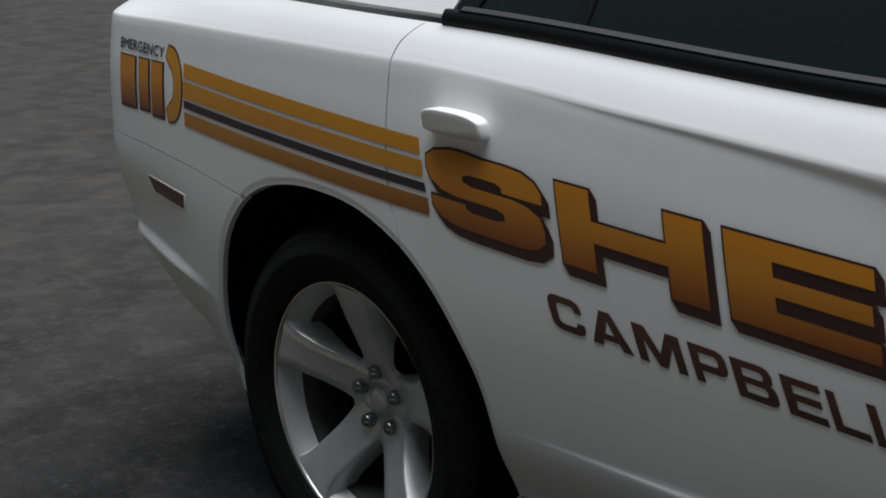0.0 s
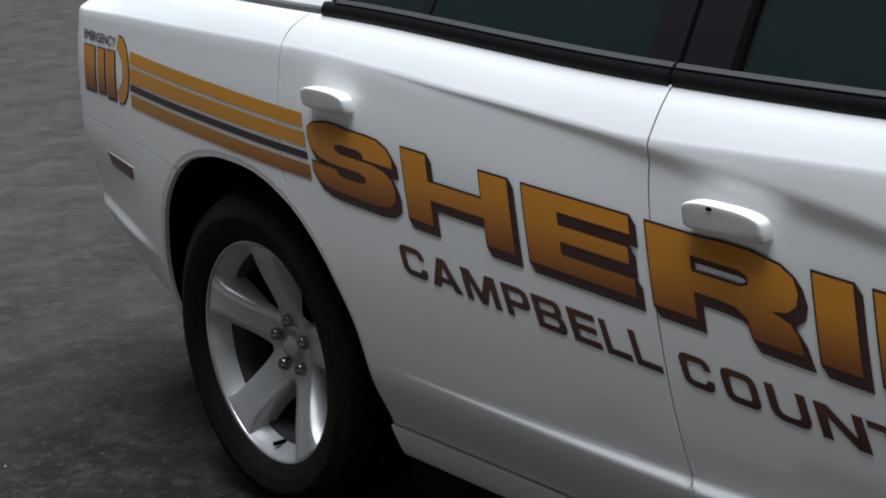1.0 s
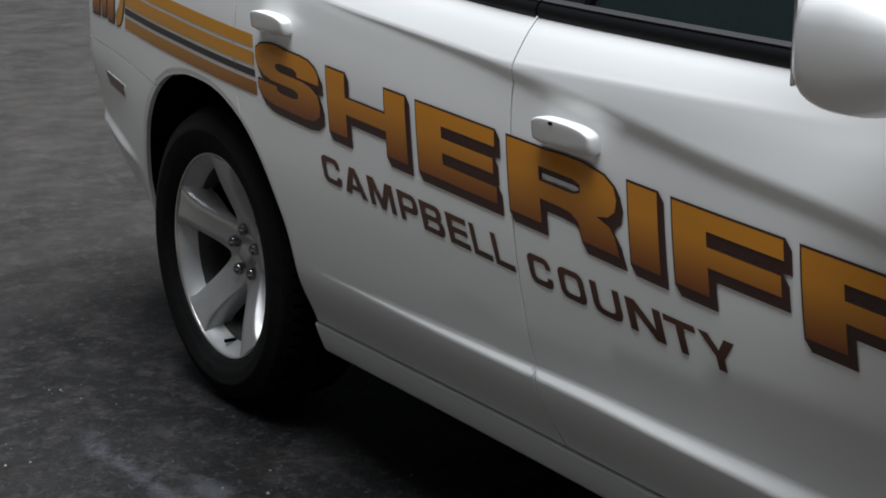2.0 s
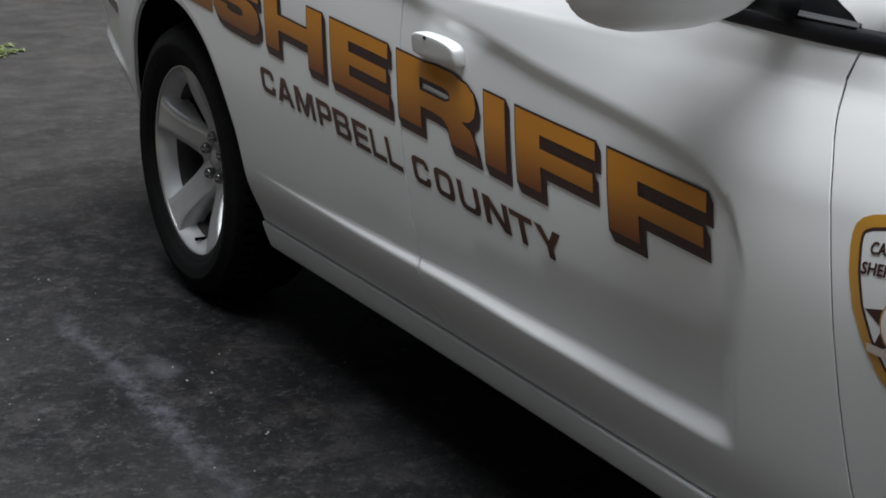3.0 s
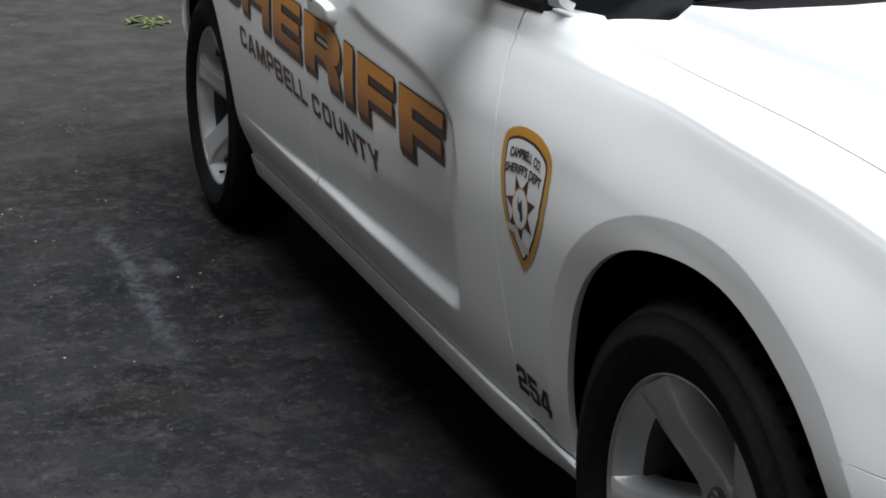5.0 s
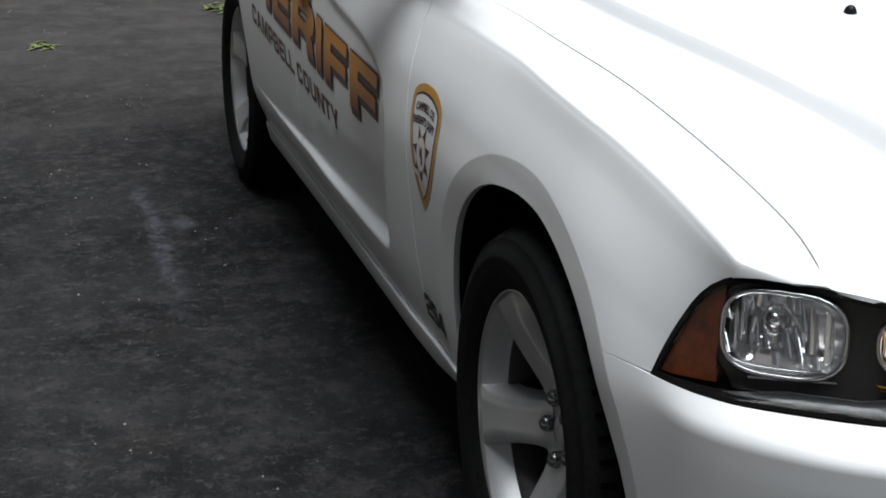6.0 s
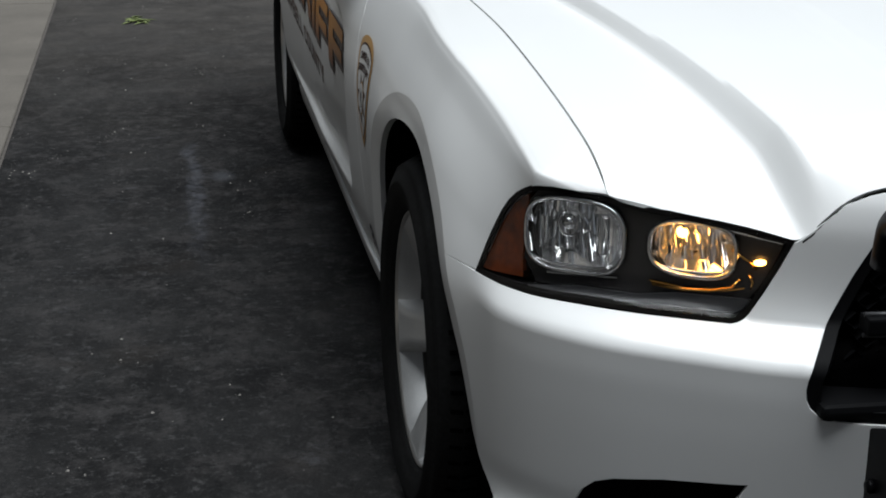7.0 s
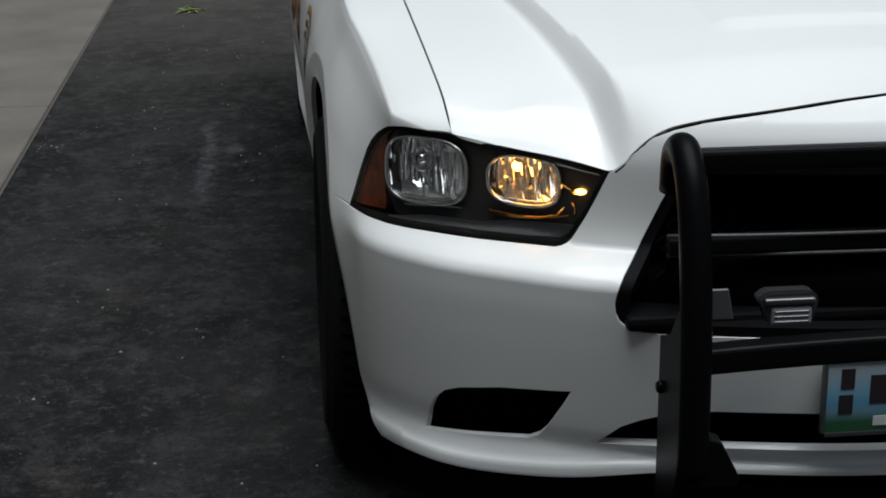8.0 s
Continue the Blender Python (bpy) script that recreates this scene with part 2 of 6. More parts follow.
# The front: a plan curve from the wheel arch round to the middle, pushed out by a profile over the height.
plan_x = pchip([0.0, 0.12, 0.235, 0.36, 0.48, 0.61, 0.757, 0.93, 1.25, 1.60], [3.28, 3.40, 3.512, 3.61, 3.685, 3.762, 3.83, 3.885, 3.93, 3.93])
plan_y = pchip([0.0, 0.12, 0.235, 0.36, 0.48, 0.61, 0.757, 0.93, 1.25, 1.60], [0.908, 0.896, 0.871, 0.803, 0.706, 0.590, 0.471, 0.315, 0.0, -0.35])
front_out = pchip([0.20, 0.235, 0.256, 0.270, 0.282, 0.31, 0.36, 0.44, 0.52, 0.580, 0.608, 0.619, 0.631, 0.646, 0.662, 0.72, 0.79, 0.83, 0.855, 0.875, 0.90, 0.93],
                  [0.052, 0.074, 0.083, 0.082, 0.072, 0.064, 0.072, 0.080, 0.086, 0.0885, 0.0885, 0.084, 0.070, 0.042, 0.012, 0.002, 0.0, -0.008, -0.020, -0.035, -0.056, -0.086])


def lip_rise(u):
    """How far the lower lip rises towards the middle."""
    return 0.035 * smooth(0.50, 0.92, u)


def front(u, z):
    """A point of the right-hand half of the nose for a way round it and a height."""
    u, z = np.asarray(u, float), np.asarray(z, float)
    x, y = plan_x(u), plan_y(u)
    tx, ty = plan_x(u + 0.002) - plan_x(u - 0.002), plan_y(u + 0.002) - plan_y(u - 0.002)
    long = np.hypot(tx, ty)
    nx, ny = -ty / long, tx / long
    out = front_out(z - lip_rise(u) * smooth(0.36, 0.30, z)) * smooth(0.10, 0.55, u)
    out = out - 0.020 * smooth(0.66, 0.95, u) * smooth(0.315, 0.275, z - lip_rise(u))
    out = out - 0.05 * np.maximum(0.0, 0.62 - z) * smooth(0.50, 0.30, u)
    px, py = x + nx * out, y + ny * out
    # beside the wheel arch the bumper carries on the wing's surface
    join = smooth(0.34, 0.15, u)
    px, py, pz, join = np.broadcast_arrays(px, py, z, join)
    flat_x, flat_z = np.ravel(px), np.ravel(pz)
    wing = -side(flat_x, level_at(flat_x, flat_z))[:, 1].reshape(px.shape)
    return np.stack([px, -(py + join * (wing - py)), pz], -1)


hood_edge = pchip([2.30, 2.5, 2.8, 3.06, 3.2, 3.37, 3.52, 3.60, 3.70, 3.9], [1.030, 1.010, 0.978, 0.956, 0.941, 0.917, 0.888, 0.868, 0.840, 0.79])
hood_mid = pchip([2.30, 2.8, 3.2, 3.5, 3.7, 3.85, 3.93], [1.095, 1.040, 1.003, 0.973, 0.947, 0.923, 0.912])
hood_crease = pchip([2.45, 2.6, 2.8, 3.15, 3.45, 3.6, 3.7, 3.9], [0.69, 0.658, 0.617, 0.552, 0.505, 0.484, 0.470, 0.448])
hood_band = pchip([2.45, 3.0, 3.4, 3.75, 3.9], [0.018, 0.020, 0.027, 0.036, 0.036])
lead_z = pchip([0.0, 0.10, 0.20, 0.324, 0.370, 0.400, 0.430, 0.458, 0.469, 0.616, 0.702, 0.79], [0.906, 0.896, 0.882, 0.864, 0.853, 0.838, 0.810, 0.781, 0.779, 0.803, 0.814, 0.815])
_u = np.linspace(1.25, 0.36, 30)
_edge = front(_u, lead_z(plan_y(_u)))
nose_x = pchip(-_edge[:, 1], _edge[:, 0])


def hood(x, y):
    """The bonnet's height: two sloping bands part the flat outer strips from the raised, gently domed middle with its broad bulge."""
    x, a = np.asarray(x, float), np.abs(np.asarray(y, float))
    c = hood_crease(x)
    d = c - hood_band(x)
    rise = 0.22 * np.clip((top_y(x) - a) / (top_y(x) - c), 0, 1) + 0.46 * crisp(c, d, a) + 0.32 * (1 - (a / d).clip(0, 1) ** 2)
    bulge = 0.008 * crisp(0.235, 0.195, a) * crisp(3.58, 3.53, x)
    z = hood_edge(x) + rise * (hood_mid(x) - hood_edge(x)) + bulge
    rim = smooth(0.46, 0.70, a)
    z = z + (top_z(x) - hood_edge(x)) * rim
    # the leading edge comes down to the headlamps and the fascia
    return z + (lead_z(a) - z) * np.clip(1 - (nose_x(a) - x) / (0.17 - 0.13 * rim), 0, 1) ** 1.7


# -- end form --



# ---- building helpers ----
def part(name, bm, mat, parent, label=""):
    """Links a bmesh (or a ready mesh) as one mesh object under a thing or a part."""
    if isinstance(bm, bpy.types.Mesh):
        me = bm
    else:
        me = bpy.data.meshes.new(name)
        bm.to_mesh(me)
        bm.free()
    if mat is not None and not me.materials:
        me.materials.append(mat)
    ob = new(name, me)
    if parent is not None:
        ob.parent = parent
        ob.matrix_parent_inverse = parent.matrix_world.inverted()
    if label:
        ob["label"] = label
    return ob


def inside(poly, p):
    """Which points lie in a closed 2D outline."""
    x, y = p[:, 0], p[:, 1]
    a, b = poly, np.roll(poly, -1, 0)
    odd = np.zeros(len(p), bool)
    for (x0, y0), (x1, y1) in zip(a, b):
        if y0 != y1:
            odd ^= ((y0 > y) != (y1 > y)) & (x < (x1 - x0) * (y - y0) / (y1 - y0) + x0)
    return odd


def dense(poly, step):
    """A closed outline with no edge longer than step."""
    out = []
    for p, q in zip(poly, np.roll(poly, -1, 0)):
        n = max(1, int(np.ceil(np.hypot(*(q - p)) / step)))
        out += [p + (q - p) * i / n for i in range(n)]
    return np.array(out)


def near_edge(poly, p):
    d = np.full(len(p), 9.0)
    for a, b in zip(poly, np.roll(poly, -1, 0)):
        v = b - a
        t = np.clip(((p - a) @ v) / max(v @ v, 1e-12), 0, 1)
        d = np.minimum(d, np.hypot(*(p - a - t[:, None] * v).T))
    return d


def sheet(name, surf, outline, step, holes=(), flange=0.0, lift=0.0, extra=None, keep=None):
    """A mesh over a 2D outline with holes, laid on a surface given by surf(a, b). flange: how deep its edges turn in.
    extra, keep: more inner points, and which points of the plain grid stay."""
    rings = [dense(np.asarray(r, float), step) for r in (outline, *holes)]
    lo, hi = rings[0].min(0), rings[0].max(0)
    ga, gb = np.arange(lo[0] + step / 2, hi[0], step), np.arange(lo[1] + step / 2, hi[1], step)
    g = np.stack(np.meshgrid(ga, gb, indexing="ij"), -1).reshape(-1, 2)
    if len(g):
        ok = inside(rings[0], g) & (near_edge(rings[0], g) > 0.45 * step)
        for r in rings[1:]:
            ok &= ~inside(r, g) & (near_edge(r, g) > 0.45 * step)
        if keep is not None:
            ok &= keep(g)
        g = g[ok]
    if extra is not None:
        ok = inside(rings[0], extra) & (near_edge(rings[0], extra) > 0.0025)
        g = np.concatenate([g, extra[ok]])
    pts, edges = [], []
    for r in rings:
        n0 = len(pts)
        pts += [Vector(p) for p in r]
        edges += [(n0 + i, n0 + (i + 1) % len(r)) for i in range(len(r))]
    pts += [Vector(p) for p in g]
    from mathutils import geometry
    v2, _, faces, *_ = geometry.delaunay_2d_cdt(pts, edges, [], 0, 1e-6)
    q = np.array([tuple(v) for v in v2])
    f = np.array([tuple(t) for t in faces])
    mid = q[f].mean(1)
    ok = inside(rings[0], mid)
    for r in rings[1:]:
        ok &= ~inside(r, mid)
    f = f[ok]
    used, f = np.unique(f, return_inverse=True)
    f, q = f.reshape(-1, 3), q[used]
    e = 5e-4
    da, db = surf(q[:, 0] + e, q[:, 1]) - surf(q[:, 0] - e, q[:, 1]), surf(q[:, 0], q[:, 1] + e) - surf(q[:, 0], q[:, 1] - e)
    nor = np.cross(da, db)
    nor /= np.linalg.norm(nor, axis=1, keepdims=True) + 1e-12
    p = surf(q[:, 0], q[:, 1])
    face_n = np.cross(p[f[:, 1]] - p[f[:, 0]], p[f[:, 2]] - p[f[:, 0]])
    if (face_n * nor[f[:, 0]]).sum() < 0:
        f = f[:, ::-1]
    return q, f, p + lift * nor, nor


def mesh_of(name, data, mat, flange=0.0, mirror=False, flip=False):
    """A mesh with smooth given normals, and its edges turned in by flange."""
    q, f, p, nor = data
    if flip:
        nor, f = -nor, f[:, ::-1]
    if flange:
        pairs = {}
        for t in f:
            for i in range(3):
                a, b = int(t[i]), int(t[(i + 1) % 3])
                if (b, a) in pairs:
                    del pairs[(b, a)]
                else:
                    pairs[(a, b)] = 1
        rim = np.array(list(pairs))
        n = len(p)
        ids, back = np.unique(rim, return_inverse=True)
        back = back.reshape(-1, 2)
        tang = np.zeros((len(ids), 3))
        for (a, b), (i, j) in zip(rim, back):
            d = p[b] - p[a]
            d /= np.linalg.norm(d) + 1e-12
            tang[i] += d
            tang[j] += d
        outn = np.cross(tang, nor[ids])
        outn /= np.linalg.norm(outn, axis=1, keepdims=True) + 1e-12
        r = 0.0009
        edge1 = p[ids] + outn * r * 0.7 - nor[ids] * r * 0.3
        edge2 = p[ids] + outn * r - nor[ids] * r
        deep = edge2 - nor[ids] * flange
        n1 = nor[ids] * 0.7 + outn * 0.7
        base = [n + k * len(ids) for k in range(3)]
        p = np.concatenate([p, edge1, edge2, deep])
        nor = np.concatenate([nor, n1, outn, outn])
        quads = []
        for i, j in back:
            a, b = ids[i], ids[j]
            ring = [(a, b), (base[0] + i, base[0] + j), (base[1] + i, base[1] + j), (base[2] + i, base[2] + j)]
            for (c, d), (g, h) in zip(ring, ring[1:]):
                quads += [(c, g, h), (c, h, d)]
        f = np.concatenate([f, np.array(quads)])
    if mirror:
        p, nor, f = p * (1, -1, 1), nor * (1, -1, 1), f[:, ::-1]
    me = bpy.data.meshes.new(name)
    me.from_pydata(p.tolist(), [], f.tolist())
    me.polygons.foreach_set("use_smooth", np.ones(len(f), bool))
    me.update()
    nor = nor / (np.linalg.norm(nor, axis=1, keepdims=True) + 1e-12)
    me.normals_split_custom_set_from_vertices(nor.tolist())
    me.materials.append(mat)
    return me


K = 0.1  # one level of the section counts as this many metres in the outlines below


def side_k(x, v):
    return side(x, v / K)


def on_side(points, step=0.012):
    """An outline of the side given as places along the car and heights, for side_k."""
    p = dense(np.asarray(points, float), step)
    return np.stack([p[:, 0], level_at(p[:, 0], p[:, 1]) * K], -1)


def arch(which, a0, a1, n=40, grow=0.0):
    cx, cz = ARCHES[which]
    a = np.linspace(a0, a1, n)
    return [(cx + (float(r) + grow) * math.cos(radians(t)), cz + (float(r) + grow) * math.sin(radians(t))) for t, r in zip(a, ARCH_R[which](a))]


def empty(name, label="", category="", at=(0, 0, 0), group=""):
    ob = new(name)
    ob.location = at
    bpy.context.view_layer.update()
    return tagged(ob, label, category, group)


def along(x0, x1, curve, n=30, dz=0.0):
    return [(x, float(curve(np.array(x))) + dz) for x in np.linspace(x0, x1, n)]



# ---- the ground ----
def plane(name, x0, x1, y0, y1, z, nx=1, ny=1):
    bm = bmesh.new()
    vs = [[bm.verts.new((x0 + (x1 - x0) * i / nx, y0 + (y1 - y0) * j / ny, z)) for j in range(ny + 1)] for i in range(nx + 1)]
    for i in range(nx):
        for j in range(ny):
            bm.faces.new((vs[i][j], vs[i + 1][j], vs[i + 1][j + 1], vs[i][j + 1]))
    return bm


def asphalt():
    """Worn asphalt: aggregate, dark oily patches, brownish dust, a pale scuffed streak."""
    m = bpy.data.materials.new("worn_asphalt")
    m.use_nodes = True
    nt = m.node_tree
    N, L = nt.nodes, nt.links
    b = N["Principled BSDF"]
    at = N.new("ShaderNodeTexCoord")

    def noise_at(scale, detail=6.0, rough=0.6, stretch=(1, 1, 1), warp=0.0):
        mp = N.new("ShaderNodeMapping")
        mp.inputs["Scale"].default_value = stretch
        L.new(at.outputs["Object"], mp.inputs["Vector"])
        t = N.new("ShaderNodeTexNoise")
        t.inputs["Scale"].default_value, t.inputs["Detail"].default_value, t.inputs["Roughness"].default_value, t.inputs["Distortion"].default_value = scale, detail, rough, warp
        L.new(mp.outputs["Vector"], t.inputs["Vector"])
        return t.outputs["Fac"]

    def ramp(fac, lo, hi, a=0.0, c=1.0):
        r = N.new("ShaderNodeMapRange")
        r.interpolation_type = "SMOOTHSTEP"
        for k, v in (("From Min", lo), ("From Max", hi), ("To Min", a), ("To Max", c)):
            r.inputs[k].default_value = v
        L.new(fac, r.inputs["Value"])
        return r.outputs["Result"]

    def mix(fac, a, c):
        x = N.new("ShaderNodeMix")
        x.data_type = "RGBA"
        L.new(fac, x.inputs["Factor"])
        for k, v in ((6, a), (7, c)):
            if isinstance(v, tuple):
                x.inputs[k].default_value = (*v, 1)
            else:
                L.new(v, x.inputs[k])
        return x.outputs[2]

    col = mix(ramp(noise_at(1.3, 8, 0.65, (1, 1.2, 1), 0.3), 0.38, 0.64), (0.008, 0.0080, 0.0082), (0.021, 0.0207, 0.0208))
    col = mix(ramp(noise_at(7.0, 8, 0.80, (1, 1, 1), 0.2), 0.46, 0.64, 0.0, 0.75), col, (0.039, 0.0368, 0.0365))
    col = mix(ramp(noise_at(2.6, 5, 0.6), 0.56, 0.75, 0.0, 0.35), col, (0.026, 0.0215, 0.018))
    col = mix(ramp(noise_at(30.0, 6, 0.85, (1, 0.8, 1), 0.15), 0.52, 0.66, 0.0, 0.7), col, (0.062, 0.061, 0.061))
    col = mix(ramp(noise_at(42.0, 5, 0.8), 0.32, 0.46, 0.85, 0.0), col, (0.005, 0.005, 0.0052))
    col = mix(ramp(noise_at(110.0, 3, 0.7), 0.58, 0.74, 0.0, 0.6), col, (0.085, 0.083, 0.081))
    # pale dusty blotches, bluish where damp
    col = mix(ramp(noise_at(4.2, 8, 0.82, (1, 1, 1), 0.2), 0.59, 0.72, 0.0, 0.5), col, (0.082, 0.085, 0.094))
    sep = N.new("ShaderNodeSeparateXYZ")
    L.new(at.outputs["Object"], sep.inputs["Vector"])

    def math2(op, a, c):
        n = N.new("ShaderNodeMath")
        n.operation = op
        for k, v in ((0, a), (1, c)):
            if isinstance(v, (int, float)):
                n.inputs[k].default_value = v
            else:
                L.new(v, n.inputs[k])
        return n.outputs[0]

    # browner dust on the stretch behind the car
    back = ramp(math2("ADD", sep.outputs["X"], math2("MULTIPLY", noise_at(0.9, 5, 0.6), 2.6)), 1.9, -2.2, 0.0, 0.56)
    col = mix(math2("MULTIPLY", back, ramp(noise_at(3.5, 5, 0.6), 0.30, 0.72, 0.55, 1.0)), col, (0.092, 0.084, 0.076))
    # a chalky scuff beside the car, and one small pale patch
    wob = math2("MULTIPLY", math2("SUBTRACT", noise_at(6.0, 6, 0.72), 0.5), 0.14)
    across = math2("ABSOLUTE", math2("ADD", math2("ADD", sep.outputs["Y"], 1.262), wob), 0.0)
    lane = ramp(across, 0.008, 0.040, 1.0, 0.0)
    ends = math2("MULTIPLY", ramp(sep.outputs["X"], -0.05, 0.12), ramp(sep.outputs["X"], 0.75, 1.60, 1.0, 0.0))
    rough_part = ramp(noise_at(19.0, 7, 0.82), 0.36, 0.64)
    col = mix(math2("MULTIPLY", math2("MULTIPLY", lane, ends), math2("MULTIPLY", rough_part, 0.40)), col, (0.12, 0.125, 0.145))
    dx, dy = math2("MULTIPLY", math2("SUBTRACT", sep.outputs["X"], 0.485), 1.0), math2("MULTIPLY", math2("ADD", sep.outputs["Y"], 1.160), 1.7)
    dist = math2("ADD", math2("SQRT", math2("ADD", math2("MULTIPLY", dx, dx), math2("MULTIPLY", dy, dy)), 0.0), math2("MULTIPLY", wob, 0.5))
    col = mix(math2("MULTIPLY", ramp(dist, 0.01, 0.10, 1.0, 0.0), 0.42), col, (0.10, 0.104, 0.115))
    L.new(col, b.inputs["Base Color"])
    L.new(ramp(noise_at(1.7, 5, 0.6), 0.35, 0.7, 0.72, 0.93), b.inputs["Roughness"])
    b.inputs["Specular IOR Level"].default_value = 0.08
    h = math2("ADD", math2("MULTIPLY", noise_at(130.0, 4, 0.7), 0.6), math2("MULTIPLY", noise_at(24.0, 4, 0.6), 0.5))
    bp = N.new("ShaderNodeBump")
    bp.inputs["Strength"].default_value, bp.inputs["Distance"].default_value = 0.75, 0.014
    L.new(h, bp.inputs["Height"])
    L.new(bp.outputs["Normal"], b.inputs["Normal"])
    return m


ASPHALT = asphalt()
CONCRETE = material("old_concrete", (0.115, 0.103, 0.088), 0.85, grain=0.12, grain_size=120, bump=0.15, bump_size=120, stain=0.18, stain_size=2.5)
tagged(part("ground", plane("ground", -400, 400, -400, 400, 0.0), ASPHALT, None), "dark worn asphalt with pale scuffs and grit", "asphalt", kind="structure")

# a wall out of view, added to block low sky light from the car's side
bm = bmesh.new()
bmesh.ops.create_cube(bm, size=1.0)
for v in bm.verts:
    v.co = Vector((v.co.x * 60, v.co.y * 0.3 - 7.0, v.co.z * 10.0 + 5.0))
WALL = material("rendered_wall", (0.07, 0.07, 0.068), 0.9, grain=0.1, grain_size=30, stain=0.15, stain_size=0.6, bump=0.2, bump_size=40)
tagged(part("unseen_wall_south", bm, WALL, None), "plain dull grey-brown wall behind the apron, out of view, added to dim the car's side", "wall", kind="structure")

# ---- the car's shell ----
car = empty("patrol_car", "white police sedan with gold and brown lettering, parked on asphalt", "car")
rear_gap = pchip([0.70, 0.745, 0.79, 0.855, 0.95, 1.04, 1.063, 1.085, 1.12], [0.246, 0.236, 0.222, 0.212, 0.208, 0.207, 0.210, 0.228, 0.285])
door_gap = pchip([0.32, 0.43, 0.50, 0.67, 0.82, 0.94, 0.99, 1.07], [1.326, 1.300, 1.282, 1.250, 1.230, 1.215, 1.216, 1.218])
front_gap = pchip([0.31, 0.36, 0.45, 0.57, 0.65, 0.73, 0.78, 0.83, 0.88, 0.91, 0.95, 0.978, 0.996, 1.03],
                  [2.482, 2.464, 2.432, 2.406, 2.392, 2.377, 2.364, 2.349, 2.331, 2.317, 2.304, 2.300, 2.306, 2.316])
G2 = 0.0026  # half a panel gap
bottom_z = pchip([0.45, 1.2, 1.7, 2.3, 2.7], [0.318, 0.321, 0.319, 0.314, 0.312])  # where doors meet sill


def gap_line(curve, z0, z1, dx, n=40):
    return [(float(curve(np.array(z))) + dx, z) for z in np.linspace(z0, z1, n)]


def off_arches(g):
    p = side_k(g[:, 0], g[:, 1])
    ok = np.ones(len(g), bool)
    for k, (cx, cz) in enumerate(ARCHES):
        ok &= np.hypot(p[:, 0] - cx, p[:, 2] - cz) - arch_r(k, p[:, 0], p[:, 2]) > 0.151
    x, z = p[:, 0], p[:, 2]
    d = z - ledge_z(x)
    ok &= ~((x > 0.415) & (x < 2.255) & (d > -0.013) & (d < ledge_w(x) + 0.013))
    d = scallop_z(x) - z
    ok &= ~((x > 0.515) & (x < 2.17) & (d > -0.013) & (d < scallop_band(x) + 0.013))
    d = z - 0.487 + 0.135 * (x + 0.5)
    ok &= ~((x < -0.455) & (d > -0.013) & (d < 0.040))
    return ok


ring_pts = []
for k, (cx, cz) in enumerate(ARCHES):
    for d in (0.004, 0.010, 0.017, 0.024, 0.031, 0.038, 0.045, 0.0485, 0.0515, 0.056, 0.060, 0.066, 0.073, 0.081, 0.089, 0.097, 0.105, 0.113, 0.121, 0.129, 0.137, 0.145):
        n = 460
        a = np.arange(n) * 2 * math.pi / n
        r = arch_r(k, cx + np.cos(a), cz + np.sin(a)) + d
        ring_pts.append(np.stack([cx + r * np.cos(a), cz + r * np.sin(a)], -1))
ring_pts = np.concatenate(ring_pts)
ring_pts = ring_pts[(ring_pts[:, 1] > 0.24) & (ring_pts[:, 0] > -1.0) & (ring_pts[:, 0] < 3.6)]
# rows of points along the pressed lines, so that their edges come out straight
xs = np.arange(0.42, 2.25, 0.011)
lines = [np.stack([xs, ledge_z(xs) + k * ledge_w(xs) + d], -1) for k, d in ((0, -0.007), (0, 0), (0.25, 0), (0.5, 0), (0.75, 0), (1, 0), (1, 0.007))]
xs = np.arange(0.52, 2.17, 0.011)
lines += [np.stack([xs, scallop_z(xs) - k * scallop_band(xs) - d], -1) for k, d in ((0, -0.007), (0, 0), (0.25, 0), (0.5, 0), (0.75, 0), (1, 0), (1, 0.007))]
xs = np.arange(-1.0, -0.46, 0.011)
lines += [np.stack([xs, 0.487 - 0.135 * (xs + 0.5) + d], -1) for d in (-0.007, 0.0, 0.0055, 0.011, 0.0165, 0.022, 0.030)]
ring_pts = np.concatenate([ring_pts] + lines)
ARCH_RINGS = np.stack([ring_pts[:, 0], level_at(ring_pts[:, 0], ring_pts[:, 1]) * K], -1)


def panel(name, outline, label="", step=0.011, parent=None, lift=0.0, flange=0.013):
    data = sheet(name, side_k, on_side(outline), step, lift=lift, extra=ARCH_RINGS, keep=off_arches)
    ob = part(name, mesh_of(name, data, WHITE, flange), None, parent or car, label)
    far = part(name, mesh_of(name, data, WHITE, flange, mirror=True), None, car, label)
    return ob, far


top = lambda x: float(top_z(np.array(x)))
zt = top(0.30)
seam = [(-1.045, 0.775), (-0.85, 0.772), (-0.70, 0.768), (-0.49, 0.753), (-0.284, 0.7280)]
a_seam = math.degrees(math.atan2(0.7280 - 0.36, -0.284 + 0.003))
a_gap = math.degrees(math.atan2(0.727 - 0.36, 0.236 + 0.003))
quarter = [(p[0], p[1] + 0.0015) for p in seam] + arch(0, a_seam, a_gap) + gap_line(rear_gap, 0.735, zt - 0.001, -G2) + along(0.29, -1.045, top_z, 30, -0.001)
panel("quarter_panel", quarter, "white rear wing panel around the wheel arch")
